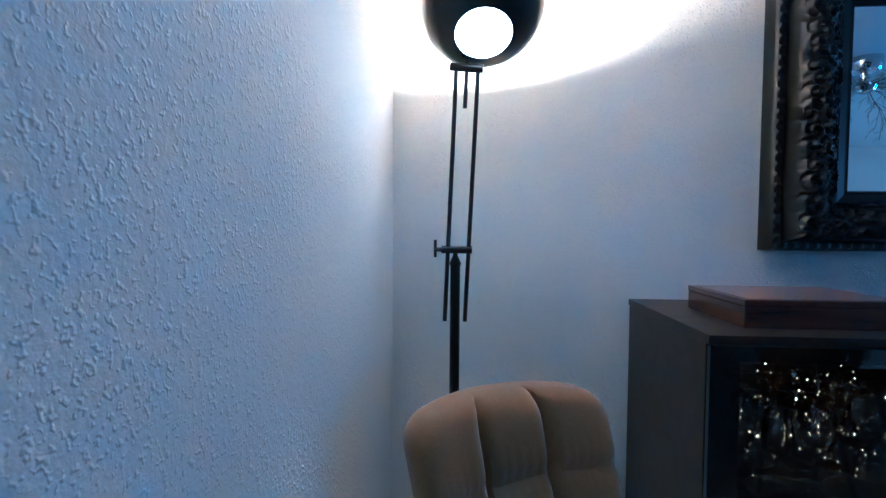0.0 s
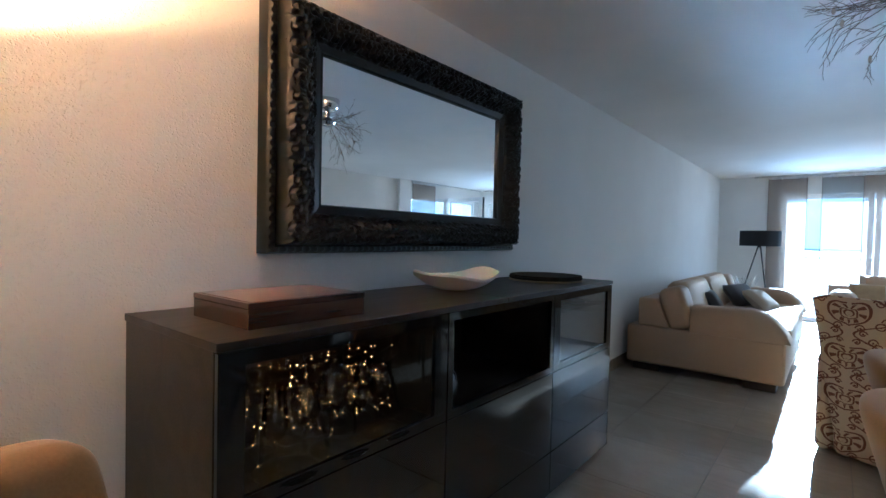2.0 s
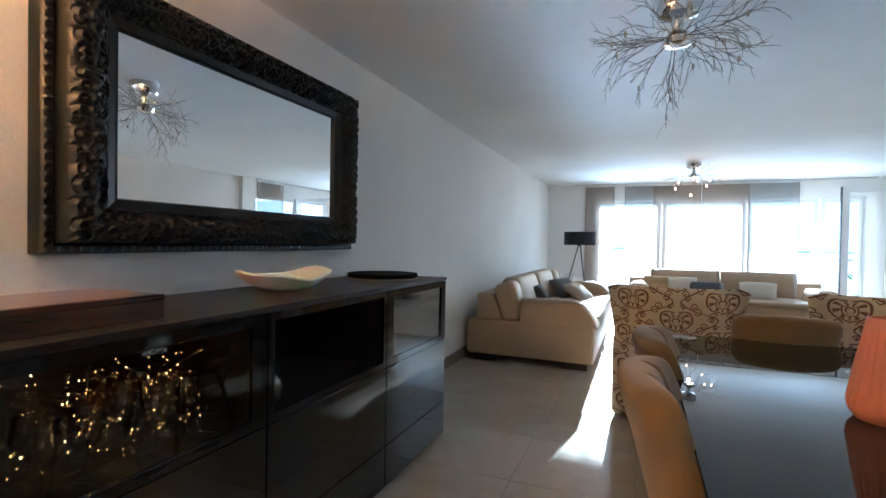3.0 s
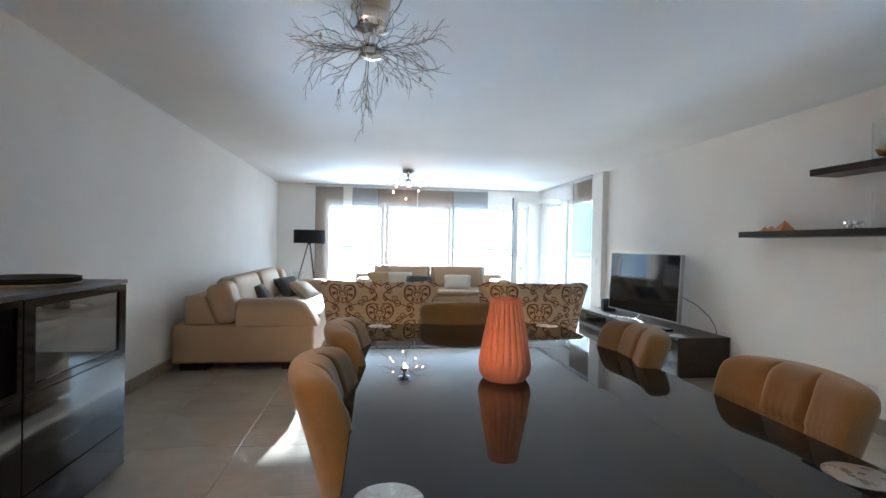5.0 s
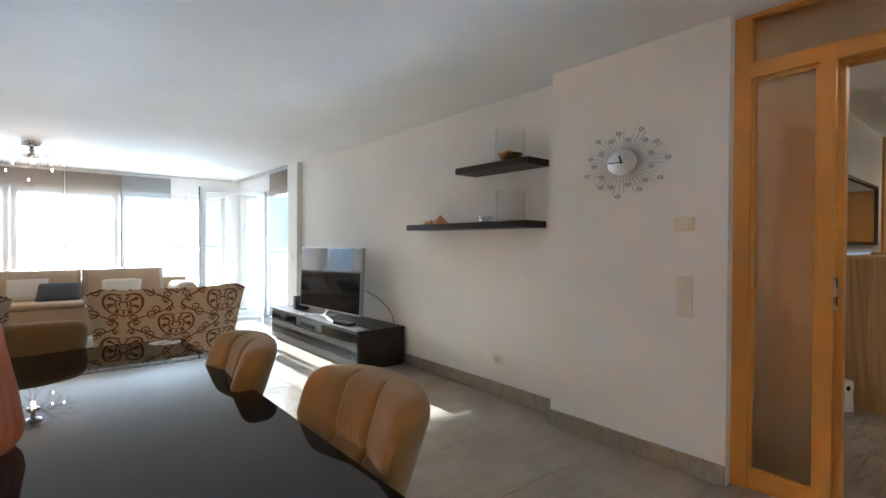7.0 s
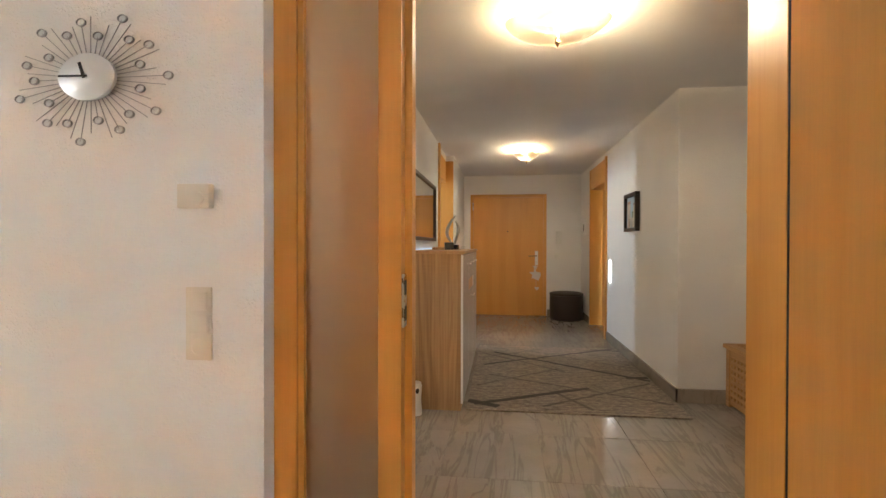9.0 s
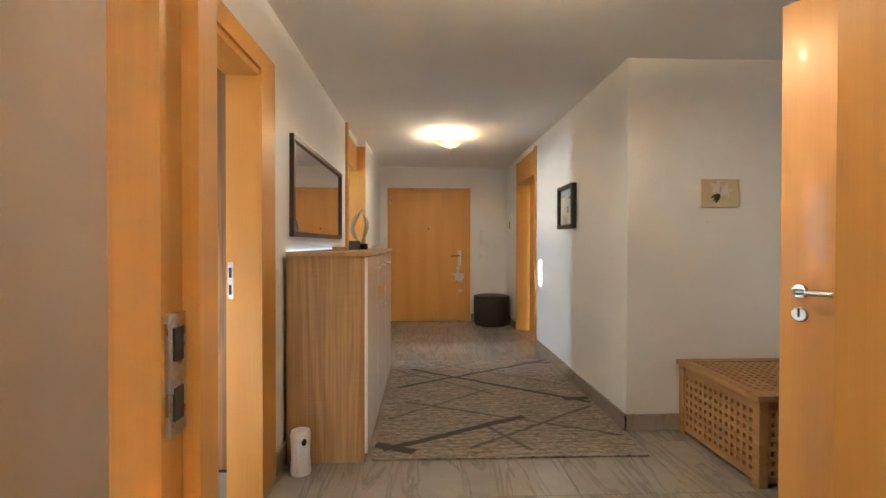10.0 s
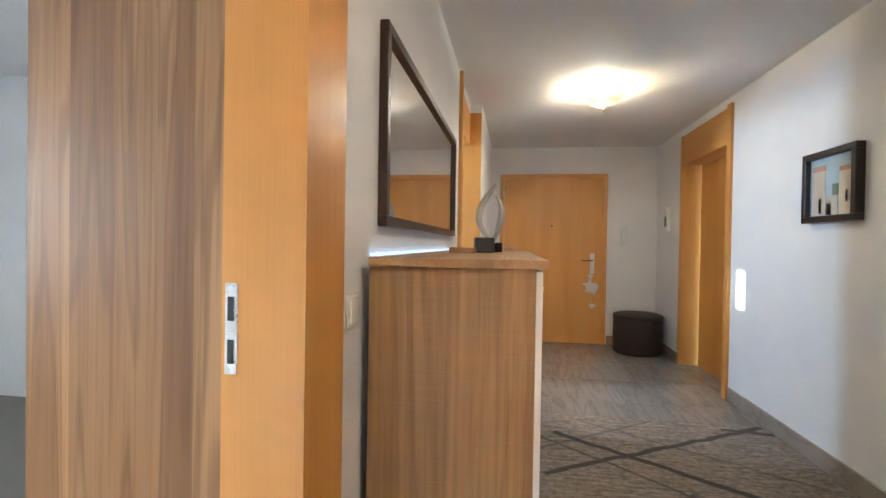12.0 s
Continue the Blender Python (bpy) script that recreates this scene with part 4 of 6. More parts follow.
for x0, x1 in ((-0.003, 1.18), (1.182, 2.363)):
    tagged(part("sideboard_worktop", rbox(SBX + x0, SBY - 0.004, SBH - 0.02, SBX + x1, SBY + BODY + 0.004, SBH, 0.0015), BLACKBROWN), "black-brown veneer top panel lying across the cabinets", "worktop")

# ---- hall cabinet, chest, rug ----
shoe = thing("shoe_cabinet", "sawn oak shoe cabinet with white doors", "cabinet", pose(1.0, -5.425, 0))
SL, SD, SH = 1.85, 0.435, 1.148
part("side_panel", rbox(0.016, -0.03, 0, SD, 0, SH - 0.022, 0.001), OAK, shoe, "oak-look side panel")
part("side_panel", rbox(0.016, -SL, 0, SD, -SL + 0.03, SH - 0.022, 0.001), OAK, shoe, "oak-look side panel")
part("top_panel", rbox(-0.012, -SL - 0.01, SH - 0.022, SD, 0.012, SH, 0.001), OAK_TOP, shoe, "oak-look top panel")
part("back_panel", boxes((SD - 0.012, -SL + 0.03, 0.0, SD, -0.03, SH - 0.022)), OAK, shoe)
part("bottom_panel", boxes((0.016, -SL + 0.03, 0.0, SD - 0.012, -0.03, 0.05)), OAK, shoe)
doors = ((-0.002, -0.60, 0.05, SH - 0.028), (-0.605, -1.24, 0.90, SH - 0.028), (-0.605, -1.24, 0.05, 0.80), (-1.245, -SL, 0.05, SH - 0.028))
for y0, y1, z0, z1 in doors:
    d = part("cabinet_door", rbox(0, y1, z0, 0.016, y0, z1, 0.0015), WHITEGLOSS, shoe, "white gloss door")
    hz = z1 - 0.085 if z1 > 0.9 else z1 - 0.06
    ym = (y0 + y1) / 2 if z1 < 1 or z0 > 0.5 else y1 + 0.12 if y0 > -0.1 else y0 - 0.12
    part("handle", merge(boxes((-0.028, ym - 0.07, hz, -0.018, ym + 0.07, hz + 0.010)), boxes((-0.02, ym - 0.06, hz + 0.001, 0.0, ym - 0.05, hz + 0.009)), boxes((-0.02, ym + 0.05, hz + 0.001, 0.0, ym + 0.06, hz + 0.009))), STEEL, d, "slim metal bar handle")
part("drawer_front", rbox(0.004, -1.24, 0.803, 0.018, -0.605, 0.897, 0.001), OAK, shoe, "oak-look drawer front")

chest = thing("lattice_chest", "acacia wood chest with lattice sides and lid", "chest", pose(-1.72, -5.80, 0))
CW, CL2, CH = 0.785, 0.73, 0.46      # x, y, z
for x in (0.0, CW - 0.05):
    for y in (0.0, CL2 - 0.05):
        part("corner_post", rbox(x, y, 0, x + 0.05, y + 0.05, CH - 0.03, 0.004), ACACIA, chest)


def lattice(w, h, step, bar, deep):
    """Crossed slats that fill w by h in the x-z plane."""
    bm = bmesh.new()
    n, k = max(1, int(round(w / step))), max(1, int(round(h / step)))
    for i in range(n + 1):
        c = w * i / n
        box(bm, max(0, c - bar / 2), 0, 0, min(w, c + bar / 2), deep, h)
    for j in range(k + 1):
        c = h * j / k
        box(bm, 0, 0.001, max(0, c - bar / 2), w, deep - 0.001, min(h, c + bar / 2))
    return bm


for at, w in ((pose(CW - 0.01, 0.05, 0.05, 0, 0, 90), CL2 - 0.10), (pose(0.05, CL2 - 0.02, 0.05), CW - 0.10), (pose(0.05, 0.03, 0.05, 0, 0, 0), CW - 0.10)):
    part("lattice_side", moved(lattice(w, CH - 0.13, 0.047, 0.024, 0.018), at), ACACIA, chest)
for x0, y0, x1, y1 in ((-0.015, -0.005, CW + 0.02, 0.06), (-0.015, CL2 - 0.06, CW + 0.02, CL2 + 0.02), (-0.015, 0.06, 0.05, CL2 - 0.06), (CW - 0.05, 0.06, CW + 0.02, CL2 - 0.06)):
    part("lid_frame", rbox(x0, y0, CH - 0.03, x1, y1, CH, 0.003), ACACIA, chest)
part("lid_lattice", moved(lattice(CW - 0.10, CL2 - 0.12, 0.047, 0.024, 0.018), pose(0.05, 0.06, CH - 0.006, -90)), ACACIA, chest)
part("inner_bin", boxes((0.06, 0.07, 0.03, CW - 0.07, CL2 - 0.07, 0.032)), ACACIA, chest)
for x0, y0, x1, y1 in ((CW - 0.04, 0.05, CW - 0.01, CL2 - 0.05),):
    part("bottom_rail", boxes((x0, y0, 0.02, x1, y1, 0.055)), ACACIA, chest)
    part("top_rail", boxes((x0, y0, CH - 0.085, x1, y1, CH - 0.03)), ACACIA, chest)
part("bottom_rail", boxes((0.05, CL2 - 0.04, 0.02, CW - 0.05, CL2 - 0.01, 0.055)), ACACIA, chest)
part("top_rail", boxes((0.05, CL2 - 0.04, CH - 0.085, CW - 0.05, CL2 - 0.01, CH - 0.03)), ACACIA, chest)


def rug_material():
    m = Mat("woven_rug", (0.4, 0.37, 0.33), 0.95)
    co = m.coord()
    sep = m.node("ShaderNodeSeparateXYZ")
    m.t.links.new(co, sep.inputs[0])
    x, y = X(m.t, sep.outputs[0]), X(m.t, sep.outputs[1])
    streak = m.noise(m.coord((3, 26, 1)), 1.6, 5, 0.65)
    fine = m.noise(m.coord((60, 220, 1)), 1.0, 3)
    speck = m.noise(m.coord((24, 40, 1)), 1.0, 5, 0.75).soft(0.38, 0.66)
    tone = m.mix(streak.soft(0.32, 0.7) * 0.5 + speck * 0.5, (0.085, 0.066, 0.050), (0.43, 0.36, 0.28))
    tone = m.mix(fine * 0.3, tone, (0.13, 0.112, 0.095))
    wob = (m.noise(co, 5, 3) - 0.5) * 0.05
    # x0, y0, x1, y1, width, strength of the drawn lines, on a mat 1.55 by 2.2
    lines = ((1.50, 2.10, 0.58, 1.60, 0.026, 1.0), (1.38, 0.34, 0.01, 1.32, 0.020, 1.0), (1.47, 0.91, 0.02, 0.02, 0.018, 0.95), (1.55, 2.02, 1.32, 2.14, 0.034, 1.0), (0.20, 1.24, 0.0, 1.22, 0.03, 1.0), (0.30, 0.10, 0.0, 0.14, 0.02, 0.9),
             (1.40, 1.27, 0.03, 1.94, 0.011, 0.7), (1.0, 2.10, 0.04, 1.40, 0.013, 0.65), (1.55, 0.34, 0.71, 1.10, 0.011, 0.65), (0.88, 1.73, 0.64, 2.14, 0.012, 0.6), (1.5, 1.62, 0.75, 0.98, 0.010, 0.55), (1.2, 0.10, 0.1, 0.85, 0.010, 0.5), (0.7, 0.02, 1.5, 0.62, 0.009, 0.5))
    ink = None
    for x0, y0, x1, y1, w, s in lines:
        L = math.hypot(x1 - x0, y1 - y0)
        ux, uy = (x1 - x0) / L, (y1 - y0) / L
        along = (x - x0) * ux + (y - y0) * uy
        across = (x - x0) * (-uy) + (y - y0) * ux + wob
        one = across.mag().soft(w * 1.5, w * 0.8) * along.more(0) * along.less(L) * s * (fine * 0.5 + 0.7)
        ink = one if ink is None else ink.top(one)
    m.base(m.mix(ink.low(0.95), tone, (0.035, 0.030, 0.027)))
    return m.bump(fine + streak, 0.6, 0.003).m


rug = part("rug", rbox(0, 0, 0, 1.55, 2.22, 0.011, 0.004), rug_material(), None, at=pose(-0.57, -5.44 - 2.22, 0.0))
tagged(rug, "grey woven rug with dark crossing lines", "rug")

wardrobe = thing("wardrobe", "tall walnut wardrobe side standing in the bedroom", "wardrobe", pose(HE + 0.16, -5.36, 0))
part("side_panel", rbox(0, 0, 0.02, 0.72, 0.03, 2.17, 0.002), WALNUT, wardrobe)
part("front", boxes((0.70, -1.5, 0.04, 0.72, -0.002, 2.15)), WALNUT, wardrobe)
part("plinth", boxes((0.02, -1.4, 0, 0.68, 0.02, 0.02)), BLACK, wardrobe)

# ceiling lamps of the hall
SHADE = Mat("lit_alabaster_glass", (0.50, 0.38, 0.22), 0.3)
cloudy = SHADE.noise(SHADE.coord(), 16, 4, 0.6, 1.5)
SHADE.t.links.new(SHADE.ramp(cloudy, [(0.35, (0.80, 0.42, 0.13)), (0.62, (1.0, 0.72, 0.40))]), SHADE.b.inputs["Emission Color"])
SHADE.t.links.new((cloudy.soft(0.38, 0.66) * 0.016 + 0.007).socket, SHADE.b.inputs["Emission Strength"])
SHADE.b.inputs["Alpha"].default_value = 0.82
SHADE = SHADE.m
def ceiling_bowl(at, r, label):
    ob = thing("ceiling_lamp", label, "lamp", at, "glass bowl lamps in the hall")
    n = 40
    bm = bmesh.new()
    rings = []
    for j in range(9):
        q = j / 8
        rings.append([bm.verts.new((r * q * math.cos(a) * (1 + 0.06 * q * math.cos(4 * a)), r * q * math.sin(a) * (1 + 0.06 * q * math.cos(4 * a)), -0.115 + 0.075 * q ** 2.4 + 0.012 * q ** 3 * math.cos(4 * a))) for a in (2 * math.pi * k / n for k in range(n))] if j else [bm.verts.new((0, 0, -0.115))])
    for k in range(n):
        bm.faces.new((rings[0][0], rings[1][(k + 1) % n], rings[1][k]))
    for a, b in zip(rings[1:], rings[2:]):
        for k in range(n):
            bm.faces.new((a[k], a[(k + 1) % n], b[(k + 1) % n], b[k]))
    part("bowl", bm, SHADE, ob, "lit patterned glass bowl", True)
    part("finial", moved(lathe([(0.006, 0.02), (0.012, 0.0), (0.016, -0.008), (0.008, -0.016), (0.006, -0.024), (0.001, -0.03)], 16), pose(0, 0, -0.13)), plain("old_brass", (0.35, 0.22, 0.10), 0.3, 0.9), ob, "", True)
    part("ceiling_plate", lathe([(0.07, 0.02), (0.07, -0.02), (0.01, -0.022), (0.006, -0.12)], 20), WHITE, ob, "", True)
    return ob


ceiling_bowl(pose(0.45, -4.50, H - 0.02), 0.25, "round glass ceiling lamp, lit, with brass finial")
ceiling_bowl(pose(0.42, -8.02, H - 0.02), 0.155, "square-edged glass ceiling lamp, lit, with brass finial")
for y, glow_watts, watts in ((-4.50, 1.5, 4.6), (-8.02, 0.8, 2.6)):
    lamp("hall_lamp_glow", "POINT", (0.44, y, H - 0.075), glow_watts, (1.0, 0.72, 0.42), 0.02)
    down = lamp("hall_lamp_light", "SPOT", (0.44, y, H - 0.10), watts, (1.0, 0.76, 0.50), 0.012)
    down.data.spot_size, down.data.spot_blend = radians(172), 0.3

# ---- great mirror ----
FRAME = plain("black_lacquered_carving", (0.011, 0.011, 0.009), 0.30, 0.0, 0.3, Specular_IOR_Level=0.35)
big_mirror = thing("wall_mirror", "large mirror in black carved baroque frame", "mirror", pose(1.142, N, 1.170))
MW, MH, MB, MS = 1.675, 0.945, 0.19, 0.225     # outer size, band above and below, band at the sides
scroll_rng = random.Random(4)


def carved_side(length, MB, inset):
    """One mitred side of the frame: x along, z across from the outer edge, y towards the room."""
    curls = []
    x = 0.05
    while x < length - 0.03:
        for low, high in ((0.28, 0.42), (0.54, 0.68)):
            curls.append((x + scroll_rng.uniform(-0.01, 0.01), MB * scroll_rng.uniform(low, high), scroll_rng.uniform(0, 6.28), scroll_rng.choice((-1, 1)), scroll_rng.uniform(0.024, 0.040)))
        x += scroll_rng.uniform(0.030, 0.044)

    def height(px, pz):
        s = pz / MB
        knots = ((0, 0.055), (0.03, 0.068), (0.14, 0.068), (0.17, 0.060), (0.20, 0.120), (0.26, 0.130), (0.5, 0.136), (0.66, 0.112), (0.72, 0.096), (0.76, 0.104), (0.80, 0.092), (0.94, 0.080), (0.97, 0.084), (1.0, 0.066))
        for (a, ha), (b, hb) in zip(knots, knots[1:]):
            if a <= s <= b:
                h = ha + (hb - ha) * (s - a) / (b - a)
                break
        if 0.04 < s < 0.13:
            h += 0.007 * max(0.0, math.sin(px * 190)) ** 0.5
        if 0.19 < s < 0.80:
            best = 0.0
            for cx, cz, ph, turn, rad in curls:
                d = math.hypot(px - cx, pz - cz)
                if d < rad * 1.25:
                    ang = math.atan2(pz - cz, px - cx)
                    wave = 0.5 + 0.5 * math.cos(ang * 2 * turn + d * 260 + ph)
                    best = max(best, (wave ** 0.8) * max(0.0, 1 - (d / (rad * 1.25)) ** 2) ** 0.5)
            h += 0.020 * best - 0.006
        return h

    def front(u, v):
        pz = v * MB
        px = pz * inset / MB + u * (length - 2 * pz * inset / MB)
        return (px, -height(px, pz), pz)

    def rear(u, v):
        pz = v * MB
        return (pz * inset / MB + u * (length - 2 * pz * inset / MB), -0.002, pz)
    return shell(front, rear, int(length * 250), 56)


part("frame_side", carved_side(MW, MB, MS), FRAME, big_mirror, "", True)
part("frame_side", moved(carved_side(MW, MB, MS), pose(MW, 0, MH, 0, 180, 0)), FRAME, big_mirror, "", True)
part("frame_side", moved(carved_side(MH, MS, MB), pose(0, 0, MH, 0, 90, 0)), FRAME, big_mirror, "", True)
part("frame_side", moved(carved_side(MH, MS, MB), pose(MW, 0, 0, 0, -90, 0)), FRAME, big_mirror, "", True)
part("mirror_glass", boxes((MS - 0.01, -0.068, MB - 0.01, MW - MS + 0.01, -0.062, MH - MB + 0.01)), MIRROR, big_mirror, "clear mirror glass")

# ---- arm floor lamp in the corner ----
arm_lamp = thing("floor_lamp", "black floor lamp with parallel arms and bowl head, lit", "lamp", pose(0.152, 1.5, 0))
part("base", lathe([(0.14, 0.0), (0.14, 0.012), (0.13, 0.02), (0.02, 0.026), (0.014, 0.05)], 40), BLACKMETAL, arm_lamp, "", True)
part("pole", tube([(0, 0, 0.02), (0, 0, 1.13)], 0.0145, 16), BLACKMETAL, arm_lamp, "", True)
part("pole_cap", moved(lathe([(0.0145, 0), (0.018, 0.006), (0.012, 0.02), (0.007, 0.03), (0.007, 0.05)], 16), pose(0, 0, 1.125)), BLACKMETAL, arm_lamp, "", True)
part("clamp_bar", moved(tube([(-0.04, 0, 0), (0.048, 0, 0)], 0.011, 14), pose(0.0, -0.002, 1.172)), BLACKMETAL, arm_lamp, "", True)
part("clamp_knob", tube([(-0.058, -0.002, 1.15), (-0.058, -0.002, 1.20)], 0.0045, 8), BLACKMETAL, arm_lamp, "", True)
part("clamp_screw", tube([(-0.062, -0.002, 1.172), (-0.04, -0.002, 1.172)], 0.006, 8), BLACKMETAL, arm_lamp, "", True)
for s in (-1, 1):
    part("arm_rod", tube([(s * 0.029, -0.004, 0.965), (s * 0.031 + 0.030, -0.004, 1.69)], 0.0062, 10), BLACKMETAL, arm_lamp, "", True)
part("top_bar", tube([(-0.018, -0.004, 1.692), (0.075, -0.004, 1.684)], 0.012, 14), BLACKMETAL, arm_lamp, "", True)
part("top_bar_end", tube([(-0.0205, -0.004, 1.6923), (-0.0178, -0.004, 1.692)], 0.0105, 14), plain("brass_end", (0.6, 0.42, 0.2), 0.3, 1.0), arm_lamp, "brass end cap", True)
part("counter_rod", tube([(0.024, -0.004, 1.575), (0.030, -0.004, 1.715)], 0.006, 10), BLACKMETAL, arm_lamp, "", True)
HEAD = look((0, 0, 0), (0.05, -0.52, -0.83))      # local -z points to the bowl's closed end
HEAD.translation = (0.068, -0.03, 1.845)
bowl_profile = [(0.170, 0.004), (0.172, 0.0), (0.168, -0.03), (0.150, -0.068), (0.118, -0.10), (0.076, -0.118), (0.074, -0.114), (0.114, -0.096), (0.146, -0.064), (0.165, -0.028), (0.167, 0.002)]
bm = lathe(bowl_profile, 48, False)
part("head", moved(bm, HEAD), BLACKMETAL, arm_lamp, "black metal bowl head", True)
part("lens", moved(lathe([(0.076, -0.117), (0.05, -0.122), (0.01, -0.124)], 40), HEAD), glow("lit_opal_lens", (1.0, 0.58, 0.27), 3.6), arm_lamp, "lit opal glass lens", True)
lamp("arm_lamp_light", "POINT", (0.152 + 0.071, 1.444, 1.803), 7.0, (1.0, 0.42, 0.13), 0.02)

# ---- on and in the sideboard ----
ROSE = wood("rosewood", (0.085, 0.034, 0.018), (0.055, 0.022, 0.012), (0.030, 0.012, 0.007), 0, 0.8, 0.22, 6.0, 0.4)
case = thing("wooden_box", "flat dark rosewood box on the sideboard", "box", pose(0.835, 1.268, SBH, 0, 0, 0))
part("body", rbox(0, 0, 0, 0.372, 0.30, 0.050, 0.002), ROSE, case)
lid = part("lid", rbox(-0.001, -0.001, 0.0505, 0.373, 0.301, 0.066, 0.002), ROSE, case)
# figured lid face; the lit wall's reflection is put into its lighter colour
part("inlay", boxes((0.012, 0.012, 0.0655, 0.360, 0.288, 0.0668)), wood("rosewood_inlay_sheen", (0.36, 0.18, 0.10), (0.22, 0.095, 0.05), (0.12, 0.048, 0.028), 0, 0.4, 0.2, 9.0, 0.4, 0.3, 3, 0.0, 1.8), lid, "figured inlay, lightened for the wall's reflection")
SHELLWHITE = Mat("pearly_white", (0.80, 0.77, 0.71), 0.35)
SHELLWHITE.b.inputs["Subsurface Weight"].default_value = 0.2
SHELLWHITE = SHELLWHITE.m


def boat(sign):
    def f(u, v):
        a, q = 2 * math.pi * u, v
        r = 0.25 * q
        lift = 0.068 * q ** 2.6 + 0.016 * q ** 3 * math.cos(2 * a) + 0.005 * q ** 4 * math.sin(5 * a)
        return (r * 0.94 * math.cos(a), r * 0.62 * math.sin(a), lift + (0.010 if sign > 0 else 0.0))
    return f


dish = thing("decorative_bowl", "boat-shaped pearly white bowl with a tea light", "bowl", pose(1.95, 1.48, SBH + 0.001, 0, 0, -4))
part("bowl", shell(boat(1), boat(-1), 40, 12), SHELLWHITE, dish, "", True)
part("tea_light", moved(lathe([(0.035, 0), (0.038, 0.025), (0.03, 0.03)], 20), pose(0, 0, 0.02)), plain("gold_cup", (0.7, 0.45, 0.18), 0.3, 0.9), dish, "small gold tea light", True)
mats = thing("placemat_stack", "stack of round black felt mats on the sideboard", "placemats", pose(2.76, 1.46, SBH + 0.001))
for k in range(4):
    part("mat", moved(lathe([(0.205 - 0.004 * (k % 2), 0), (0.21 - 0.004 * (k % 2), 0.003), (0.205, 0.0075)], 48), pose(0.004 * (k % 2), 0, 0.008 * k)), plain("straw", (0.42, 0.33, 0.2), 0.9) if k == 0 else cloth("black_felt", (0.012, 0.013, 0.011), (0.007, 0.008, 0.006), 500, 1.0, 0.0), mats, "straw mat" if k == 0 else "", True)


def stem_glass():
    ob = thing("wine_glass", "clear stem glass in the sideboard cabinet", "glass", pose(0, 0, 0), "stemware in the cabinet")
    part("glass_body", lathe([(0.034, 0.0), (0.033, 0.002), (0.006, 0.007), (0.004, 0.06), (0.006, 0.07), (0.026, 0.085), (0.036, 0.11), (0.037, 0.14), (0.031, 0.175), (0.0295, 0.175), (0.035, 0.14), (0.034, 0.11), (0.024, 0.088), (0.001, 0.078)], 20, False), CRYSTAL, ob, "", True)
    return ob


glass_one = stem_glass()
glass_one.matrix_basis = pose(0.84, 1.30, 0.622)
for k in range(17):
    row, col = divmod(k + 1, 6)
    copy_thing(glass_one, pose(0.84 + col * 0.092 + 0.03 * (row % 2), 1.30 + row * 0.12, 0.6205) @ Matrix.Scale(1.0 + 0.15 * (k % 3), 4))
plate = lathe([(0.03, 0.0), (0.07, 0.004), (0.085, 0.012), (0.083, 0.013), (0.068, 0.006), (0.001, 0.003)], 28, False)
saucer = tagged(part("glass_saucer", plate, CRYSTAL, smooth=True, at=pose(0.93, 1.245, 0.621)), "clear glass saucer in the cabinet", "saucer", "glass saucers")
for x, y in ((1.11, 1.25), (1.28, 1.25)):
    copy_thing(saucer, pose(x, y, 0.621))
fairy = thing("fairy_lights", "string of tiny warm fairy lights, many standing in for glints in the glasses", "fairy lights", pose(0.80, 1.24, 0.621))
rng = random.Random(12)
wire = [(0.02, 0.05, 0.005)]
# extra glowing bulbs clustered by the glasses imitate golden glints in them
for k in range(150):
    col = rng.choice((0.06, 0.15, 0.24, 0.33, 0.43, 0.50))
    wire.append((col + rng.gauss(0, 0.022), 0.02 + 0.38 * rng.random() ** 1.3, 0.008 + 0.27 * rng.random()))
part("wire", tube(wire, 0.0004, 3), BLACKMETAL, fairy)
FAIRY = [glow("fairy_bulb_and_glint", (1.0, 0.47, 0.12), power) for power in (0.25, 0.5, 2.0)]
bulbs = [mesh_of("bulb", lathe([(0.0006, -0.0022), (r, 0), (0.0006, 0.0022)], 6), FAIRY[k]) for k, r in enumerate((0.0013, 0.0015, 0.0018))]
for k, p in enumerate(wire[1:]):
    ob = new("bulb", bulbs[(0, 1, 0, 1, 0, 2)[k % 6]])
    ob.parent, ob.location = fairy, p
jug = thing("glass_jug", "round clear glass jug in the open niche", "jug", pose(1.63, 1.33, 0.6205))
part("body", lathe([(0.04, 0.0), (0.075, 0.02), (0.088, 0.06), (0.075, 0.105), (0.04, 0.13), (0.035, 0.16), (0.045, 0.175), (0.043, 0.175), (0.033, 0.16), (0.038, 0.132), (0.072, 0.104), (0.085, 0.06), (0.072, 0.023), (0.001, 0.005)], 32, False), glass("bluish_glass", (0.8, 0.9, 0.97)), jug, "", True)
part("handle", tube([(0.04, 0, 0.16), (0.09, 0, 0.165), (0.115, 0, 0.13), (0.10, 0, 0.08), (0.08, 0, 0.06)], 0.005, 8), GLASS, jug, "", True)
part("stopper", moved(lathe([(0.018, 0), (0.026, 0.015), (0.02, 0.035), (0.002, 0.042)], 16), pose(0, 0, 0.176)), STEEL, jug, "", True)
cup = thing("cup_and_plate", "small white cup on a plate behind glass", "cup", pose(2.79, 1.32, 0.8845))
glass_shelf = tagged(part("glass_shelf", boxes((2.345, 1.21, 0.876, 3.058, 1.70, 0.884)), GLASS), "clear glass shelf inside the cabinet", "shelf")
part("plate", lathe([(0.04, 0), (0.09, 0.012), (0.088, 0.014), (0.03, 0.004)], 28), WHITEGLOSS, cup, "", True)
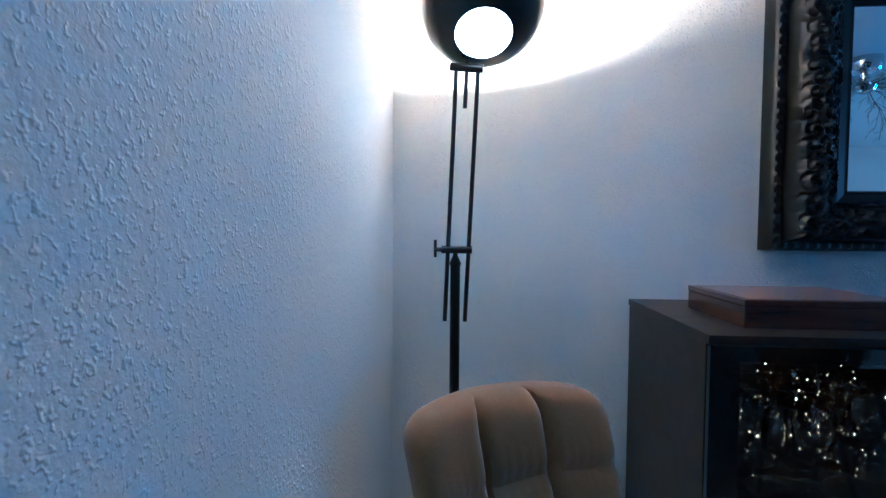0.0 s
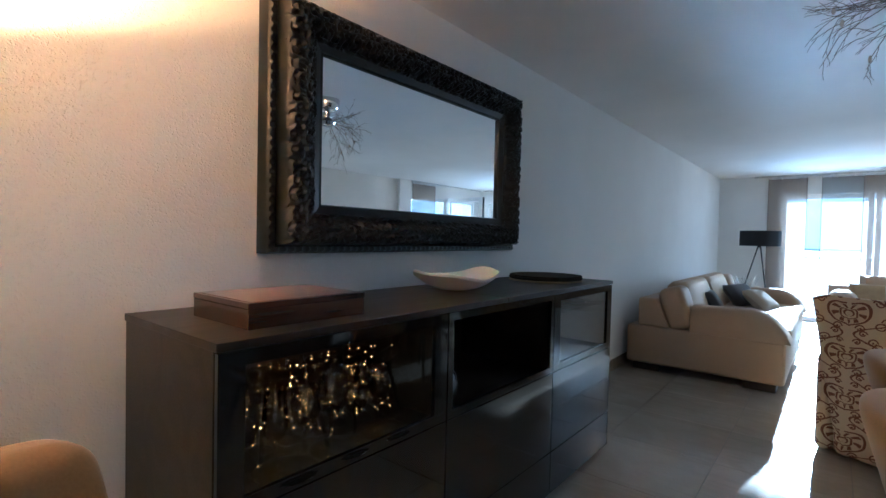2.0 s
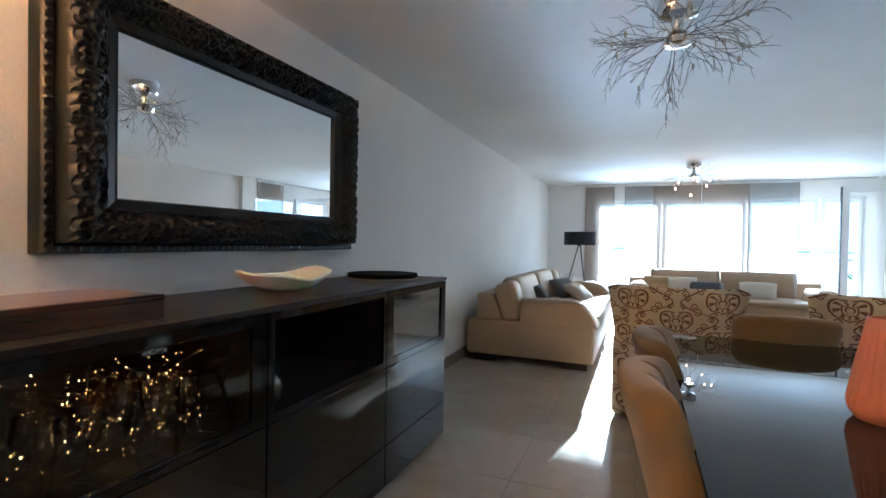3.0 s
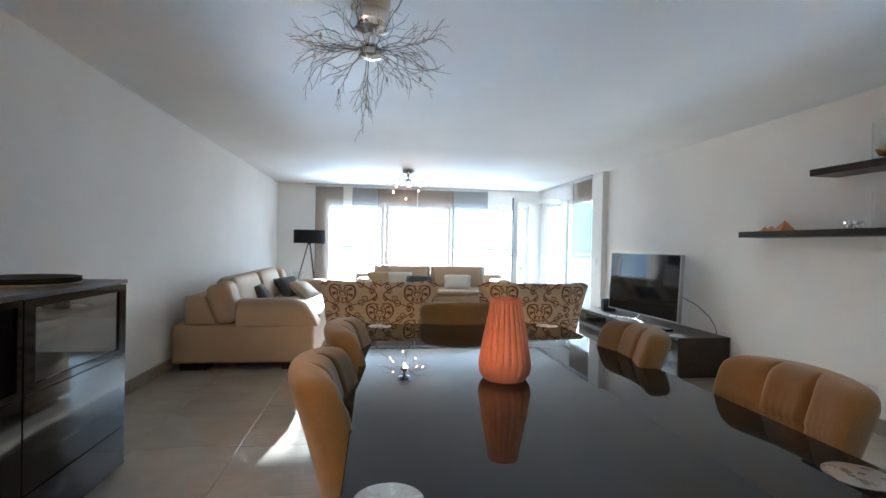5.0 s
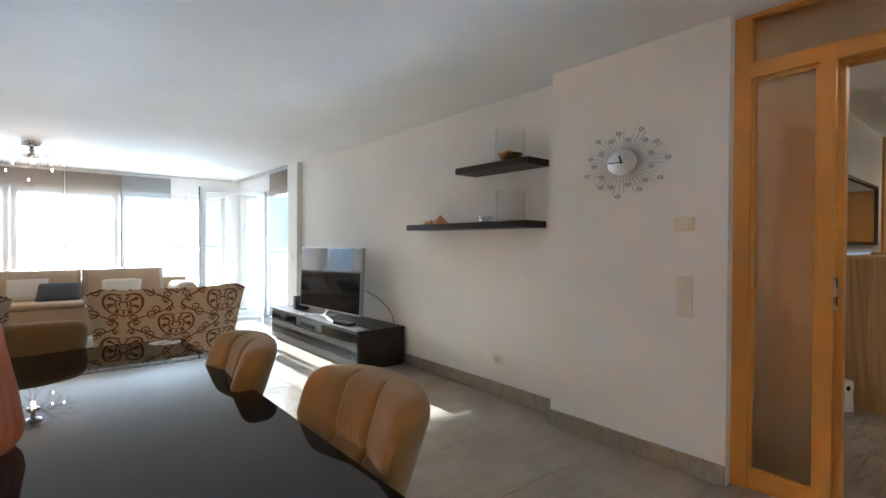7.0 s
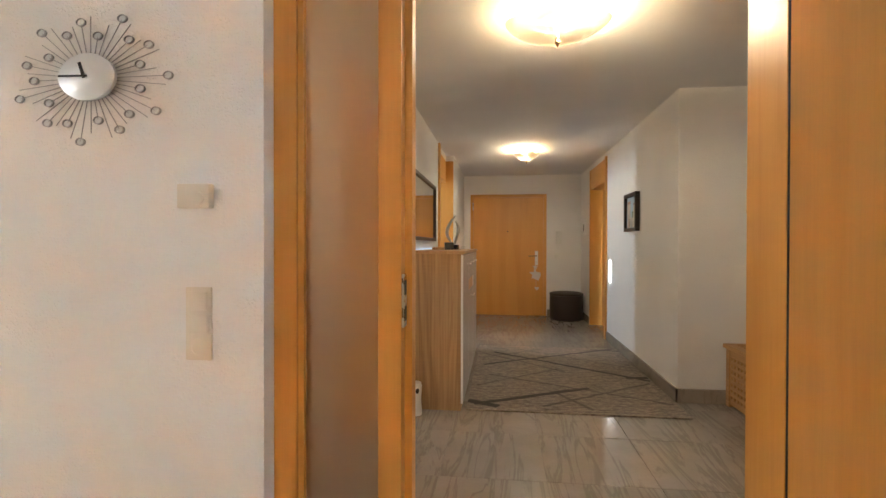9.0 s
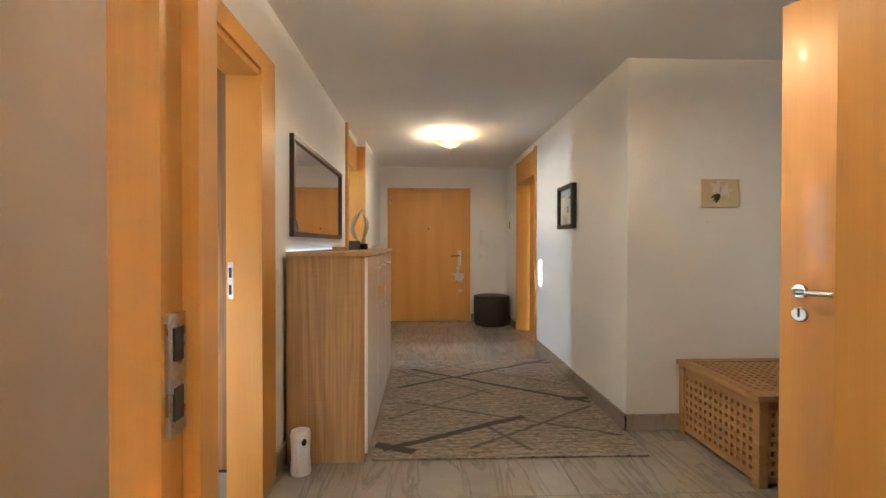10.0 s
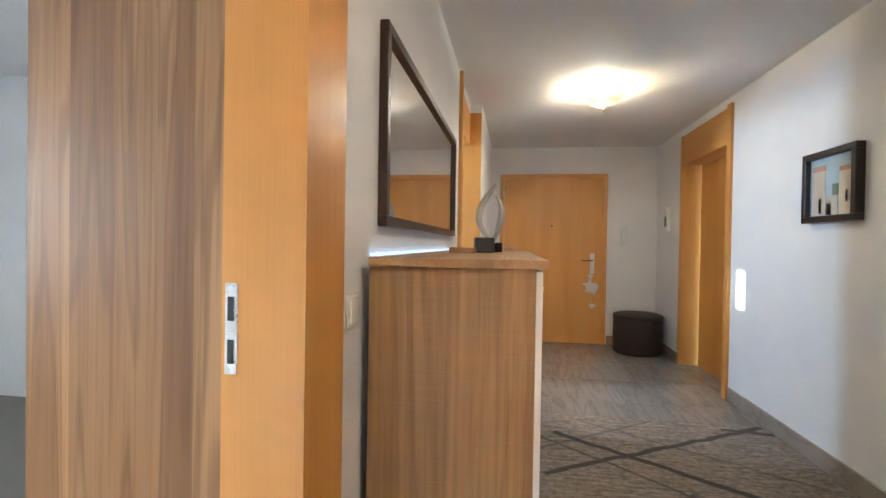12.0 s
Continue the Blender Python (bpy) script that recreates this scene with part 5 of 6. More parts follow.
part("cup", moved(lathe([(0.025, 0), (0.038, 0.05), (0.036, 0.05), (0.022, 0.006)], 24), pose(0, 0, 0.006)), WHITEGLOSS, cup, "", True)

# ---- wall shelves ----
for x0, x1, z0 in ((2.70, 3.47, 1.79), (2.72, 4.16, 1.345)):
    tagged(part("wall_shelf", rbox(x0, S, z0, x1, S + 0.235, z0 + 0.05, 0.002), BLACKBROWN), "black-brown floating wall shelf", "shelf", "floating shelves")


def glass_cylinder(r, h):
    return lathe([(r * 0.97, 0.0), (r, 0.004), (r, h), (r - 0.004, h), (r - 0.004, 0.012), (0.001, 0.011)], 40, False)


hurricane = thing("hurricane_glass", "clear cylinder glass with golden bowl inside", "vase", pose(2.98, S + 0.115, 1.8405))
part("glass_body", glass_cylinder(0.11, 0.25), CLEAR, hurricane, "", True)
part("gold_bowl", moved(lathe([(0.035, 0), (0.075, 0.02), (0.095, 0.055), (0.092, 0.056), (0.07, 0.025), (0.001, 0.008)], 30, False), pose(0.0, 0, 0.013)), plain("hammered_gold", (0.55, 0.33, 0.12), 0.3, 0.9), hurricane, "golden brown bowl", True)
part("candle", moved(lathe([(0.03, 0), (0.03, 0.07), (0.004, 0.072)], 20), pose(0.01, 0, 0.025)), plain("amber_wax", (0.75, 0.48, 0.2), 0.5), hurricane, "amber candle", True)
tagged(part("glass_vase", glass_cylinder(0.112, 0.235), CLEAR, smooth=True, at=pose(2.965, S + 0.118, 1.3955)), "clear cylinder glass vase on the shelf", "vase")
tealight = thing("tealight_holder", "small faceted silver tea light holder", "candle holder", pose(3.235, S + 0.11, 1.3955))
part("cup", lathe([(0.05, 0), (0.055, 0.006), (0.055, 0.058), (0.050, 0.06), (0.047, 0.01)], 16), GLASS, tealight)
for k in range(12):
    for j in range(2):
        a = 2 * math.pi * (k + 0.5 * j) / 12
        part("facet", moved(rbox(-0.009, -0.002, 0, 0.009, 0.002, 0.02, 0.0015, 1), pose(0.0555 * math.cos(a), 0.0555 * math.sin(a), 0.008 + 0.025 * j, 0, 0, math.degrees(a) + 90)), CHROME, tealight)
AMBER = plain("salt_stone", (0.62, 0.27, 0.10), 0.55, 0.0, 0.25)
for x, r, h in ((3.79, 0.085, 0.085), (3.92, 0.055, 0.045), (3.99, 0.045, 0.04)):
    bm = lathe([(r, 0), (r * 0.96, 0.004), (0.003, h)], 4)
    tagged(part("stone_pyramid", bm, AMBER, at=pose(x, S + 0.13, 1.3955, 0, 0, 30)), "orange salt stone pyramid on the shelf", "ornament", "stone pyramids")

# ---- clock, switches ----
clock = thing("wall_clock", "sunburst wall clock with steel face and glass dots", "clock", pose(2.01, J, 1.71, 90, 0, 180) @ Matrix.Diagonal((1.0, 0.76, 1.0, 1.0)))
part("face", lathe([(0.096, 0.018), (0.096, 0.030), (0.092, 0.033), (0.002, 0.036)], 48), plain("satin_dial", (0.72, 0.73, 0.74), 0.42, 0.9), clock, "brushed steel face", True)
part("movement", lathe([(0.05, 0.0), (0.05, 0.018)], 24), BLACK, clock)
part("minute_hand", moved(boxes((-0.004, -0.01, 0.037, 0.004, 0.088, 0.039)), pose(0, 0, 0, 0, 0, 88)), BLACK, clock)
part("hour_hand", moved(boxes((-0.005, -0.01, 0.040, 0.005, 0.055, 0.042)), pose(0, 0, 0, 0, 0, 14)), BLACK, clock)
DOT = plain("mirror_dot", (0.80, 0.84, 0.86), 0.25, 0.3)
RINGS = plain("dark_steel", (0.36, 0.36, 0.365), 0.35, 0.9)
for k in range(44):
    a = 2 * math.pi * k / 44
    reach = (0.262, 0.175, 0.235, 0.20)[(k // 2) % 4] if k % 2 == 0 else (0.225, 0.255)[(k // 2) % 2]
    ray = part("ray", tube([(0.09 * math.cos(a), 0.09 * math.sin(a), 0.012), (reach * math.cos(a), reach * math.sin(a), 0.012)], 0.0015, 6), RINGS, clock)
    if k % 2 == 0:
        part("dot_ring", moved(lathe([(0.0135, 0), (0.0165, 0.001), (0.0165, 0.007), (0.0135, 0.008), (0.0135, 0)], 18, False), pose(reach * math.cos(a), reach * math.sin(a), 0.008)), RINGS, ray, "dark steel ring", True)
        part("dot_glass", moved(lathe([(0.013, 0.001), (0.0132, 0.004), (0.001, 0.0055)], 18), pose(reach * math.cos(a), reach * math.sin(a), 0.008)), DOT, ray, "pale glass dot", True)
CREAM = plain("cream_plastic", (0.71, 0.65, 0.54), 0.35)
thermo = thing("thermostat", "cream wall thermostat with a small dial", "thermostat", pose(1.605, J, 1.30))
part("body", rbox(0, 0, 0, 0.105, 0.028, 0.075, 0.004), CREAM, thermo, "", True)
part("dial", moved(lathe([(0.02, 0), (0.019, 0.006)], 24), pose(0.035, 0.028, 0.03, -90)), CREAM, thermo, "", True)
switch = thing("light_switch", "cream double switch above a wall socket", "switch", pose(1.611, J, 0.835))
part("plate", rbox(0, 0, 0, 0.085, 0.008, 0.225, 0.003), CREAM, switch, "", True)
for k in (1, 2):
    part("rocker", rbox(0.012, 0.007, 0.012 + 0.071 * k, 0.073, 0.013, 0.069 + 0.071 * k, 0.003), CREAM, switch, "", True)
socket = part("socket", moved(lathe([(0.030, 0.004), (0.030, 0.008), (0.022, 0.009), (0.021, 0.004)], 28), pose(0.0425, 0, 0.038, -90)), CREAM, switch, "", True)
part("pin_hole", boxes((0.032, 0.0042, 0.036, 0.036, 0.0052, 0.040), (0.049, 0.0042, 0.036, 0.053, 0.0052, 0.040)), BLACK, socket)


def small_switch(at, label, holes=False):
    ob = thing("wall_socket" if holes else "light_switch", label, "socket" if holes else "switch", at)
    part("plate", rbox(-0.04, 0, -0.04, 0.04, 0.009, 0.04, 0.003), WHITE, ob, "", True)
    part("insert", rbox(-0.03, 0.008, -0.03, 0.03, 0.013, 0.03, 0.002), WHITE, ob, "", True)
    return ob


double = small_switch(pose(3.255, S, 0.285), "white double socket low on the wall", True)
part("plate", rbox(-0.122, 0, -0.04, -0.0415, 0.009, 0.04, 0.003), WHITE, double, "", True)
part("plug", rbox(-0.062, 0.009, -0.022, -0.008, 0.05, 0.03, 0.004), WHITE, double, "white plug", True)
small_switch(pose(7.26, -3.47, 1.02), "white light switch on the pier")
small_switch(pose(HE, -5.36, 1.02, 0, 0, 90), "white light switch beside the bedroom door")
small_switch(pose(-0.205, HS, 1.015), "white light switch under the intercom")

# ---- on the television bench ----
tagged(part("router", rbox(6.28, -3.30, 0.3905, 6.35, -3.12, 0.56, 0.006), BLACK), "black upright router on the television bench", "router")
remote = tagged(part("media_box", rbox(-0.13, -0.05, 0, 0.13, 0.05, 0.025, 0.004), BLACKGLOSS, at=pose(4.93, -3.08, 0.3905, 0, 0, 8)), "flat black media box on the bench", "media box")
tagged(part("cable", tube([(4.86, -3.24, 0.75), (4.80, -3.40, 0.66), (4.70, -3.47, 0.55), (4.66, -3.50, 0.46), (4.62, -3.49, 0.394)], 0.004, 6), BLACK, smooth=True), "black cable hanging behind the television", "cable")

# ---- sofa cushions, tripod lamp, side table ----
GREY, CREAMC = cloth("grey_cushion", (0.085, 0.08, 0.078), (0.06, 0.056, 0.055)), cloth("cream_cushion", (0.50, 0.44, 0.35), (0.40, 0.34, 0.26))
GOLD, SLATE = cloth("gold_cushion", (0.42, 0.30, 0.14), (0.20, 0.12, 0.06), 60), cloth("slate_cushion", (0.052, 0.050, 0.048), (0.036, 0.034, 0.033))


def pillow(at, w, h, material, label):
    return tagged(part("cushion", cushion(w, h, 0.15, 14, 0.45, 0.06), material, smooth=True, at=at), label, "cushion", "sofa cushions")


pillow(pose(6.10, 1.16, 0.59, 58, 0, 6), 0.40, 0.30, GREY, "dark grey cushion leaning on the leather sofa")
pillow(pose(7.10, 1.02, 0.60, 52, 0, -16), 0.55, 0.34, GREY, "dark grey cushion leaning on the leather sofa")
pillow(pose(6.95, 0.80, 0.57, 40, 4, -12), 0.50, 0.34, CREAMC, "cream patterned cushion lying on the sofa")
pillow(pose(8.27, -0.22, 0.60, 55, 0, -84), 0.42, 0.38, GOLD, "gold patterned cushion on the sofa")
pillow(pose(8.26, -0.52, 0.60, 55, 0, -92), 0.44, 0.38, CREAMC, "cream cushion on the sofa")
pillow(pose(8.14, -0.84, 0.57, 42, 0, -95), 0.46, 0.36, SLATE, "dark slate cushion on the sofa")
pillow(pose(8.24, -1.50, 0.58, 42, 0, -100), 0.46, 0.38, CREAMC, "cream cushion on the sofa")

tripod = thing("tripod_lamp", "black drum-shade tripod floor lamp, unlit", "lamp", pose(9.52, 1.10, 0))
part("shade", lathe([(0.285, 1.205), (0.285, 1.45), (0.282, 1.45), (0.282, 1.205)], 48, False), cloth("black_shade", (0.016, 0.017, 0.019), (0.010, 0.010, 0.012), 300, 0.8, 0.0), tripod, "black fabric drum shade", True)
part("shade_ring", tube([(-0.28, 0, 1.30), (0.28, 0, 1.30)], 0.004, 6), BLACKMETAL, tripod)
part("lamp_socket", tube([(0, 0, 1.18), (0, 0, 1.34)], 0.018, 10), BLACKMETAL, tripod)
for k in range(3):
    a = radians(95 + 120 * k)
    part("leg", tube([(0.02 * math.cos(a), 0.02 * math.sin(a), 1.21), (0.33 * math.cos(a), 0.33 * math.sin(a), 0)], [0.011, 0.009], 8), BLACKMETAL, tripod, "", True)
corner = thing("side_table", "dark wooden side table in the sofa corner", "side table", pose(8.62, 1.28, 0))
part("tabletop", rbox(-0.40, -0.36, 0.48, 0.40, 0.40, 0.52, 0.004), WENGE, corner)
for x in (-0.36, 0.31):
    for y in (-0.32, 0.31):
        part("leg", boxes((x, y, 0, x + 0.05, y + 0.05, 0.48)), WENGE, corner)
crown = thing("glass_bowl", "clear glass bowl with flared pointed fins", "bowl", pose(8.72, 1.20, 0.5205))
part("core", lathe([(0.05, 0), (0.08, 0.02), (0.10, 0.12), (0.12, 0.20), (0.116, 0.20), (0.095, 0.12), (0.07, 0.03), (0.001, 0.02)], 28, False), GLASS, crown, "", True)
for k in range(8):
    a = 2 * math.pi * k / 8
    part("fin", tube([(0.09 * math.cos(a), 0.09 * math.sin(a), 0.03), (0.13 * math.cos(a), 0.13 * math.sin(a), 0.12), (0.20 * math.cos(a), 0.20 * math.sin(a), 0.25)], [0.020, 0.016, 0.004], 8), WHITEGLOSS if k % 2 else GLASS, crown, "", True)
candle = tagged(part("pillar_candle", lathe([(0.04, 0), (0.04, 0.09), (0.034, 0.094), (0.004, 0.09)], 24), plain("cream_wax", (0.72, 0.64, 0.5), 0.5), smooth=True, at=pose(8.60, 1.02, 0.5205)), "cream pillar candle on the side table", "candle")

# ---- balcony plant and chair ----
planter = thing("potted_plant", "leafy potted plant on the balcony", "plant", pose(11.0, -3.65, -0.04))
part("pot", lathe([(0.12, 0), (0.17, 0.28), (0.18, 0.30), (0.16, 0.30), (0.15, 0.26)], 28), plain("terracotta", (0.42, 0.19, 0.10), 0.8), planter, "terracotta pot", True)
LEAF = plain("leaf_green", (0.055, 0.11, 0.035), 0.5, 0.0, 0.3)
rng = random.Random(3)
for k in range(70):
    a, t, r = rng.uniform(0, 6.28), rng.uniform(0.15, 1.0), rng.uniform(0.12, 0.42)
    base_z = 0.46 + 0.34 * t
    p0 = Vector((0.03 * math.cos(a), 0.03 * math.sin(a), 0.27))
    p2 = Vector((r * math.cos(a), r * math.sin(a), base_z))
    side = Vector((-math.sin(a), math.cos(a), 0)) * 0.028
    out = (p2 - p0).normalized()
    bm = bmesh.new()
    stem = [p0, (p0 + p2) / 2 + Vector((0, 0, 0.05)), p2]
    tube(stem, 0.0025, 4, bm)
    vs = [bm.verts.new(q) for q in (p2, p2 + out * 0.05 + side, p2 + out * 0.12 + Vector((0, 0, -0.02)), p2 + out * 0.05 - side)]
    bm.faces.new(vs)
    part("leaf", bm, LEAF, planter)

# ---- hall things ----
DARKFRAME = wood("dark_frame_wood", (0.075, 0.036, 0.018), (0.055, 0.026, 0.013), (0.035, 0.016, 0.008), 1, 1.0, 0.35, 4.0)
hm = thing("hall_mirror", "wide mirror in dark brown wooden frame", "mirror", pose(HE, -5.575, 1.232))
ML, MZ = 1.615, 0.59
part("frame_side", rbox(-0.028, -ML, 0, 0, 0, 0.032, 0.003), DARKFRAME, hm)
part("frame_side", rbox(-0.028, -ML, MZ - 0.032, 0, 0, MZ, 0.003), DARKFRAME, hm)
part("frame_side", rbox(-0.028, -0.032, 0.032, 0, 0, MZ - 0.032, 0.003), DARKFRAME, hm)
part("frame_side", rbox(-0.028, -ML, 0.032, 0, -ML + 0.032, MZ - 0.032, 0.003), DARKFRAME, hm)
part("mirror_glass", boxes((-0.012, -ML + 0.03, 0.03, -0.006, -0.03, MZ - 0.03)), MIRROR, hm, "clear mirror glass")
strip = tagged(part("led_strip", boxes((HE - 0.024, -7.0, SH + 0.0005, HE - 0.004, -5.50, SH + 0.008)), glow("led_white", (0.72, 0.85, 1.0), 0.02)), "cool white LED strip behind the shoe cabinet", "light strip")

flame = thing("flame_sculpture", "silver flame-shaped loop sculpture on black base", "sculpture", pose(1.17, -6.50, SH))
part("base", rbox(-0.045, -0.03, 0, 0.045, 0.03, 0.045, 0.003), BLACKGLOSS, flame)


def flame_pts(k):
    s = 1 if k == 0 else -1
    pts = []
    for i in range(25):
        q = i / 24
        w = math.sin(math.pi * min(1, q * 1.02)) ** 0.9 * 0.058
        pts.append((s * w * (1 - 0.25 * k) + 0.012 * math.sin(q * 5), 0.006 * s, 0.045 + q * (0.275 - 0.05 * k)))
    return pts


for k in (0, 1):
    part("loop", tube(flame_pts(k), [0.006 + 0.010 * math.sin(math.pi * i / 24) for i in range(25)], 10), plain("hammered_silver", (0.45, 0.44, 0.42), 0.3, 0.9, 0.25), flame, "silver loop", True)
tagged(part("black_candle_box", rbox(-0.04, -0.04, 0, 0.04, 0.04, 0.065, 0.004), BLACK, at=pose(1.20, -6.33, SH + 0.0005, 0, 0, 10)), "small black candle box on the cabinet", "candle box")
tagged(part("wooden_tray", rbox(-0.05, -0.06, 0, 0.05, 0.06, 0.022, 0.003), ACACIA, at=pose(1.28, -6.22, SH + 0.0005)), "small wooden tray on the cabinet", "tray")
tagged(part("glass_tealight", glass_cylinder(0.022, 0.03), GLASS, smooth=True, at=pose(1.09, -6.62, SH + 0.0005)), "tiny clear tea light glass", "candle holder")

fresh = thing("air_freshener", "white plastic air freshener on the floor", "air freshener", pose(1.335, -5.325, 0))
part("body", lathe([(0.052, 0), (0.054, 0.01), (0.047, 0.10), (0.050, 0.16), (0.053, 0.20), (0.047, 0.222), (0.02, 0.228)], 28), WHITE, fresh, "", True)
part("opening", moved(lathe([(0.014, 0), (0.012, 0.004)], 16), pose(-0.028, 0.040, 0.175, -90, 0, 35) @ Matrix.Diagonal((1, 1.5, 1, 1))), BLACK, fresh, "", True)

art = thing("framed_picture", "small village painting in deep black frame", "picture", pose(HW, -6.83, 1.33))
AW, AH = 0.44, 0.385
part("frame_side", rbox(0, -AW, 0, 0.045, 0, 0.035, 0.003), WENGE, art)
part("frame_side", rbox(0, -AW, AH - 0.035, 0.045, 0, AH, 0.003), WENGE, art)
part("frame_side", rbox(0, -0.035, 0.035, 0.045, 0, AH - 0.035, 0.003), WENGE, art)
part("frame_side", rbox(0, -AW, 0.035, 0.045, -AW + 0.035, AH - 0.035, 0.003), WENGE, art)
part("canvas", boxes((0, -AW + 0.03, 0.03, 0.018, -0.03, AH - 0.03)), plain("painted_sky", (0.40, 0.50, 0.56), 0.6, 0.0, 0.3), art, "blue and cream painted scene")
for y0, z0, y1, z1, col in ((0.06, 0.04, 0.16, 0.26, (0.62, 0.55, 0.42)), (0.27, 0.04, 0.38, 0.28, (0.55, 0.46, 0.34)), (0.17, 0.04, 0.26, 0.14, (0.48, 0.44, 0.38)), (0.165, 0.14, 0.215, 0.20, (0.20, 0.24, 0.17)), (0.06, 0.26, 0.16, 0.285, (0.42, 0.22, 0.14)), (0.27, 0.28, 0.38, 0.31, (0.44, 0.26, 0.17)), (0.30, 0.05, 0.325, 0.13, (0.22, 0.15, 0.11)), (0.22, 0.04, 0.26, 0.10, (0.34, 0.36, 0.40)), (0.09, 0.10, 0.11, 0.16, (0.30, 0.33, 0.36))):
    part("paint_patch", boxes((0.018, -y1, z0, 0.0195, -y0, z1)), plain("paint", col, 0.6, 0.0, 0.3), art)

tile_art = thing("picture_tile", "cream picture tile with painted white lilies", "picture", pose(-1.078, -5.82, 1.43))
part("tile", rbox(-0.245, 0, 0, 0, 0.014, 0.18, 0.002), plain("antique_cream", (0.60, 0.50, 0.33), 0.55, 0.0, 0.18), tile_art)


def petal(cx, cz, ang, ln, wd):
    bm = bmesh.new()
    pts = [(0, 0), (ln * 0.35, wd), (ln * 0.75, wd * 0.7), (ln, 0), (ln * 0.75, -wd * 0.7), (ln * 0.35, -wd)]
    c, s = math.cos(ang), math.sin(ang)
    bm.faces.new([bm.verts.new((cx + c * x - s * z, 0.0148, cz + s * x + c * z)) for x, z in pts])
    top = bmesh.ops.extrude_face_region(bm, geom=bm.faces[:])
    bmesh.ops.translate(bm, vec=(0, 0.0006, 0), verts=[v for v in top["geom"] if isinstance(v, bmesh.types.BMVert)])
    return bm


LILY, STEMG = plain("lily_white", (0.70, 0.62, 0.56), 0.5, 0.0, 0.15), plain("lily_leaf", (0.05, 0.07, 0.03), 0.5)
for cx, cz in ((-0.10, 0.125), (-0.155, 0.105)):
    for k in range(5):
        part("petal", petal(cx, cz, 0.5 + 1.2566 * k, 0.052, 0.013), LILY, tile_art)
for ang in (2.6, 2.9, 3.3):
    part("leaf", petal(-0.12, 0.085, ang - 2.6 + 5.2, 0.07, 0.012), STEMG, tile_art)
tagged(part("nail", moved(lathe([(0.003, 0), (0.003, 0.01)], 8), pose(-1.12, -5.82, 1.335, -90)), STEEL), "small steel nail in the plaster", "nail")

pouf = thing("pouf", "round dark brown leather pouf on the floor", "pouf", pose(-0.31, -9.86, 0))
PL = cloth("dark_leather", (0.040, 0.028, 0.022), (0.028, 0.020, 0.016), 200, 0.5, 0.0)
part("body", lathe([(0.235, 0.0), (0.255, 0.02), (0.262, 0.2), (0.258, 0.385), (0.255, 0.39)], 48), PL, pouf, "", True)
part("lid", lathe([(0.258, 0.392), (0.264, 0.40), (0.26, 0.425), (0.22, 0.44), (0.10, 0.448), (0.004, 0.45)], 48), PL, pouf, "", True)

phone = thing("intercom", "white wall intercom handset beside the entrance door", "intercom", pose(-0.235, HS, 1.15))
part("body", rbox(-0.05, 0, 0.06, 0.05, 0.03, 0.27, 0.006), WHITE, phone, "", True)
part("handset", rbox(0.012, 0.03, 0.05, 0.05, 0.06, 0.26, 0.010), WHITE, phone, "", True)
part("cord", tube([(0.03, 0.035, 0.05), (0.035, 0.03, 0.0), (0.02, 0.025, -0.03), (0.0, 0.02, 0.06)], 0.004, 6), WHITE, phone, "", True)
plaque = thing("wall_ornament", "small white house-shaped wall ornament with dark niche", "ornament", pose(HW, -9.82, 1.36))
bm = bmesh.new()
gable = [bm.verts.new((0.0, y, z)) for y, z in ((-0.07, 0), (0.07, 0), (0.07, 0.19), (0.0, 0.26), (-0.07, 0.19))]
gable_face = bm.faces.new(gable)
front = bmesh.ops.extrude_face_region(bm, geom=[gable_face])
bmesh.ops.translate(bm, vec=(0.03, 0, 0), verts=[v for v in front["geom"] if isinstance(v, bmesh.types.BMVert)])
part("plate", bm, WHITE, plaque)
part("niche", boxes((0.03, -0.028, 0.05, 0.032, 0.028, 0.16)), plain("motif_brown", (0.08, 0.05, 0.04), 0.6), plaque, "dark niche")


def heart(size):
    pts = [(16 * math.sin(a) ** 3 / 16, (13 * math.cos(a) - 5 * math.cos(2 * a) - 2 * math.cos(3 * a) - math.cos(4 * a)) / 16) for a in (2 * math.pi * k / 36 for k in range(36))]
    bm = bmesh.new()
    f = bm.faces.new([bm.verts.new((x * size, 0, z * size)) for x, z in pts])
    up = bmesh.ops.extrude_face_region(bm, geom=[f])
    bmesh.ops.translate(bm, vec=(0, 0.01, 0), verts=[v for v in up["geom"] if isinstance(v, bmesh.types.BMVert)])
    return bm


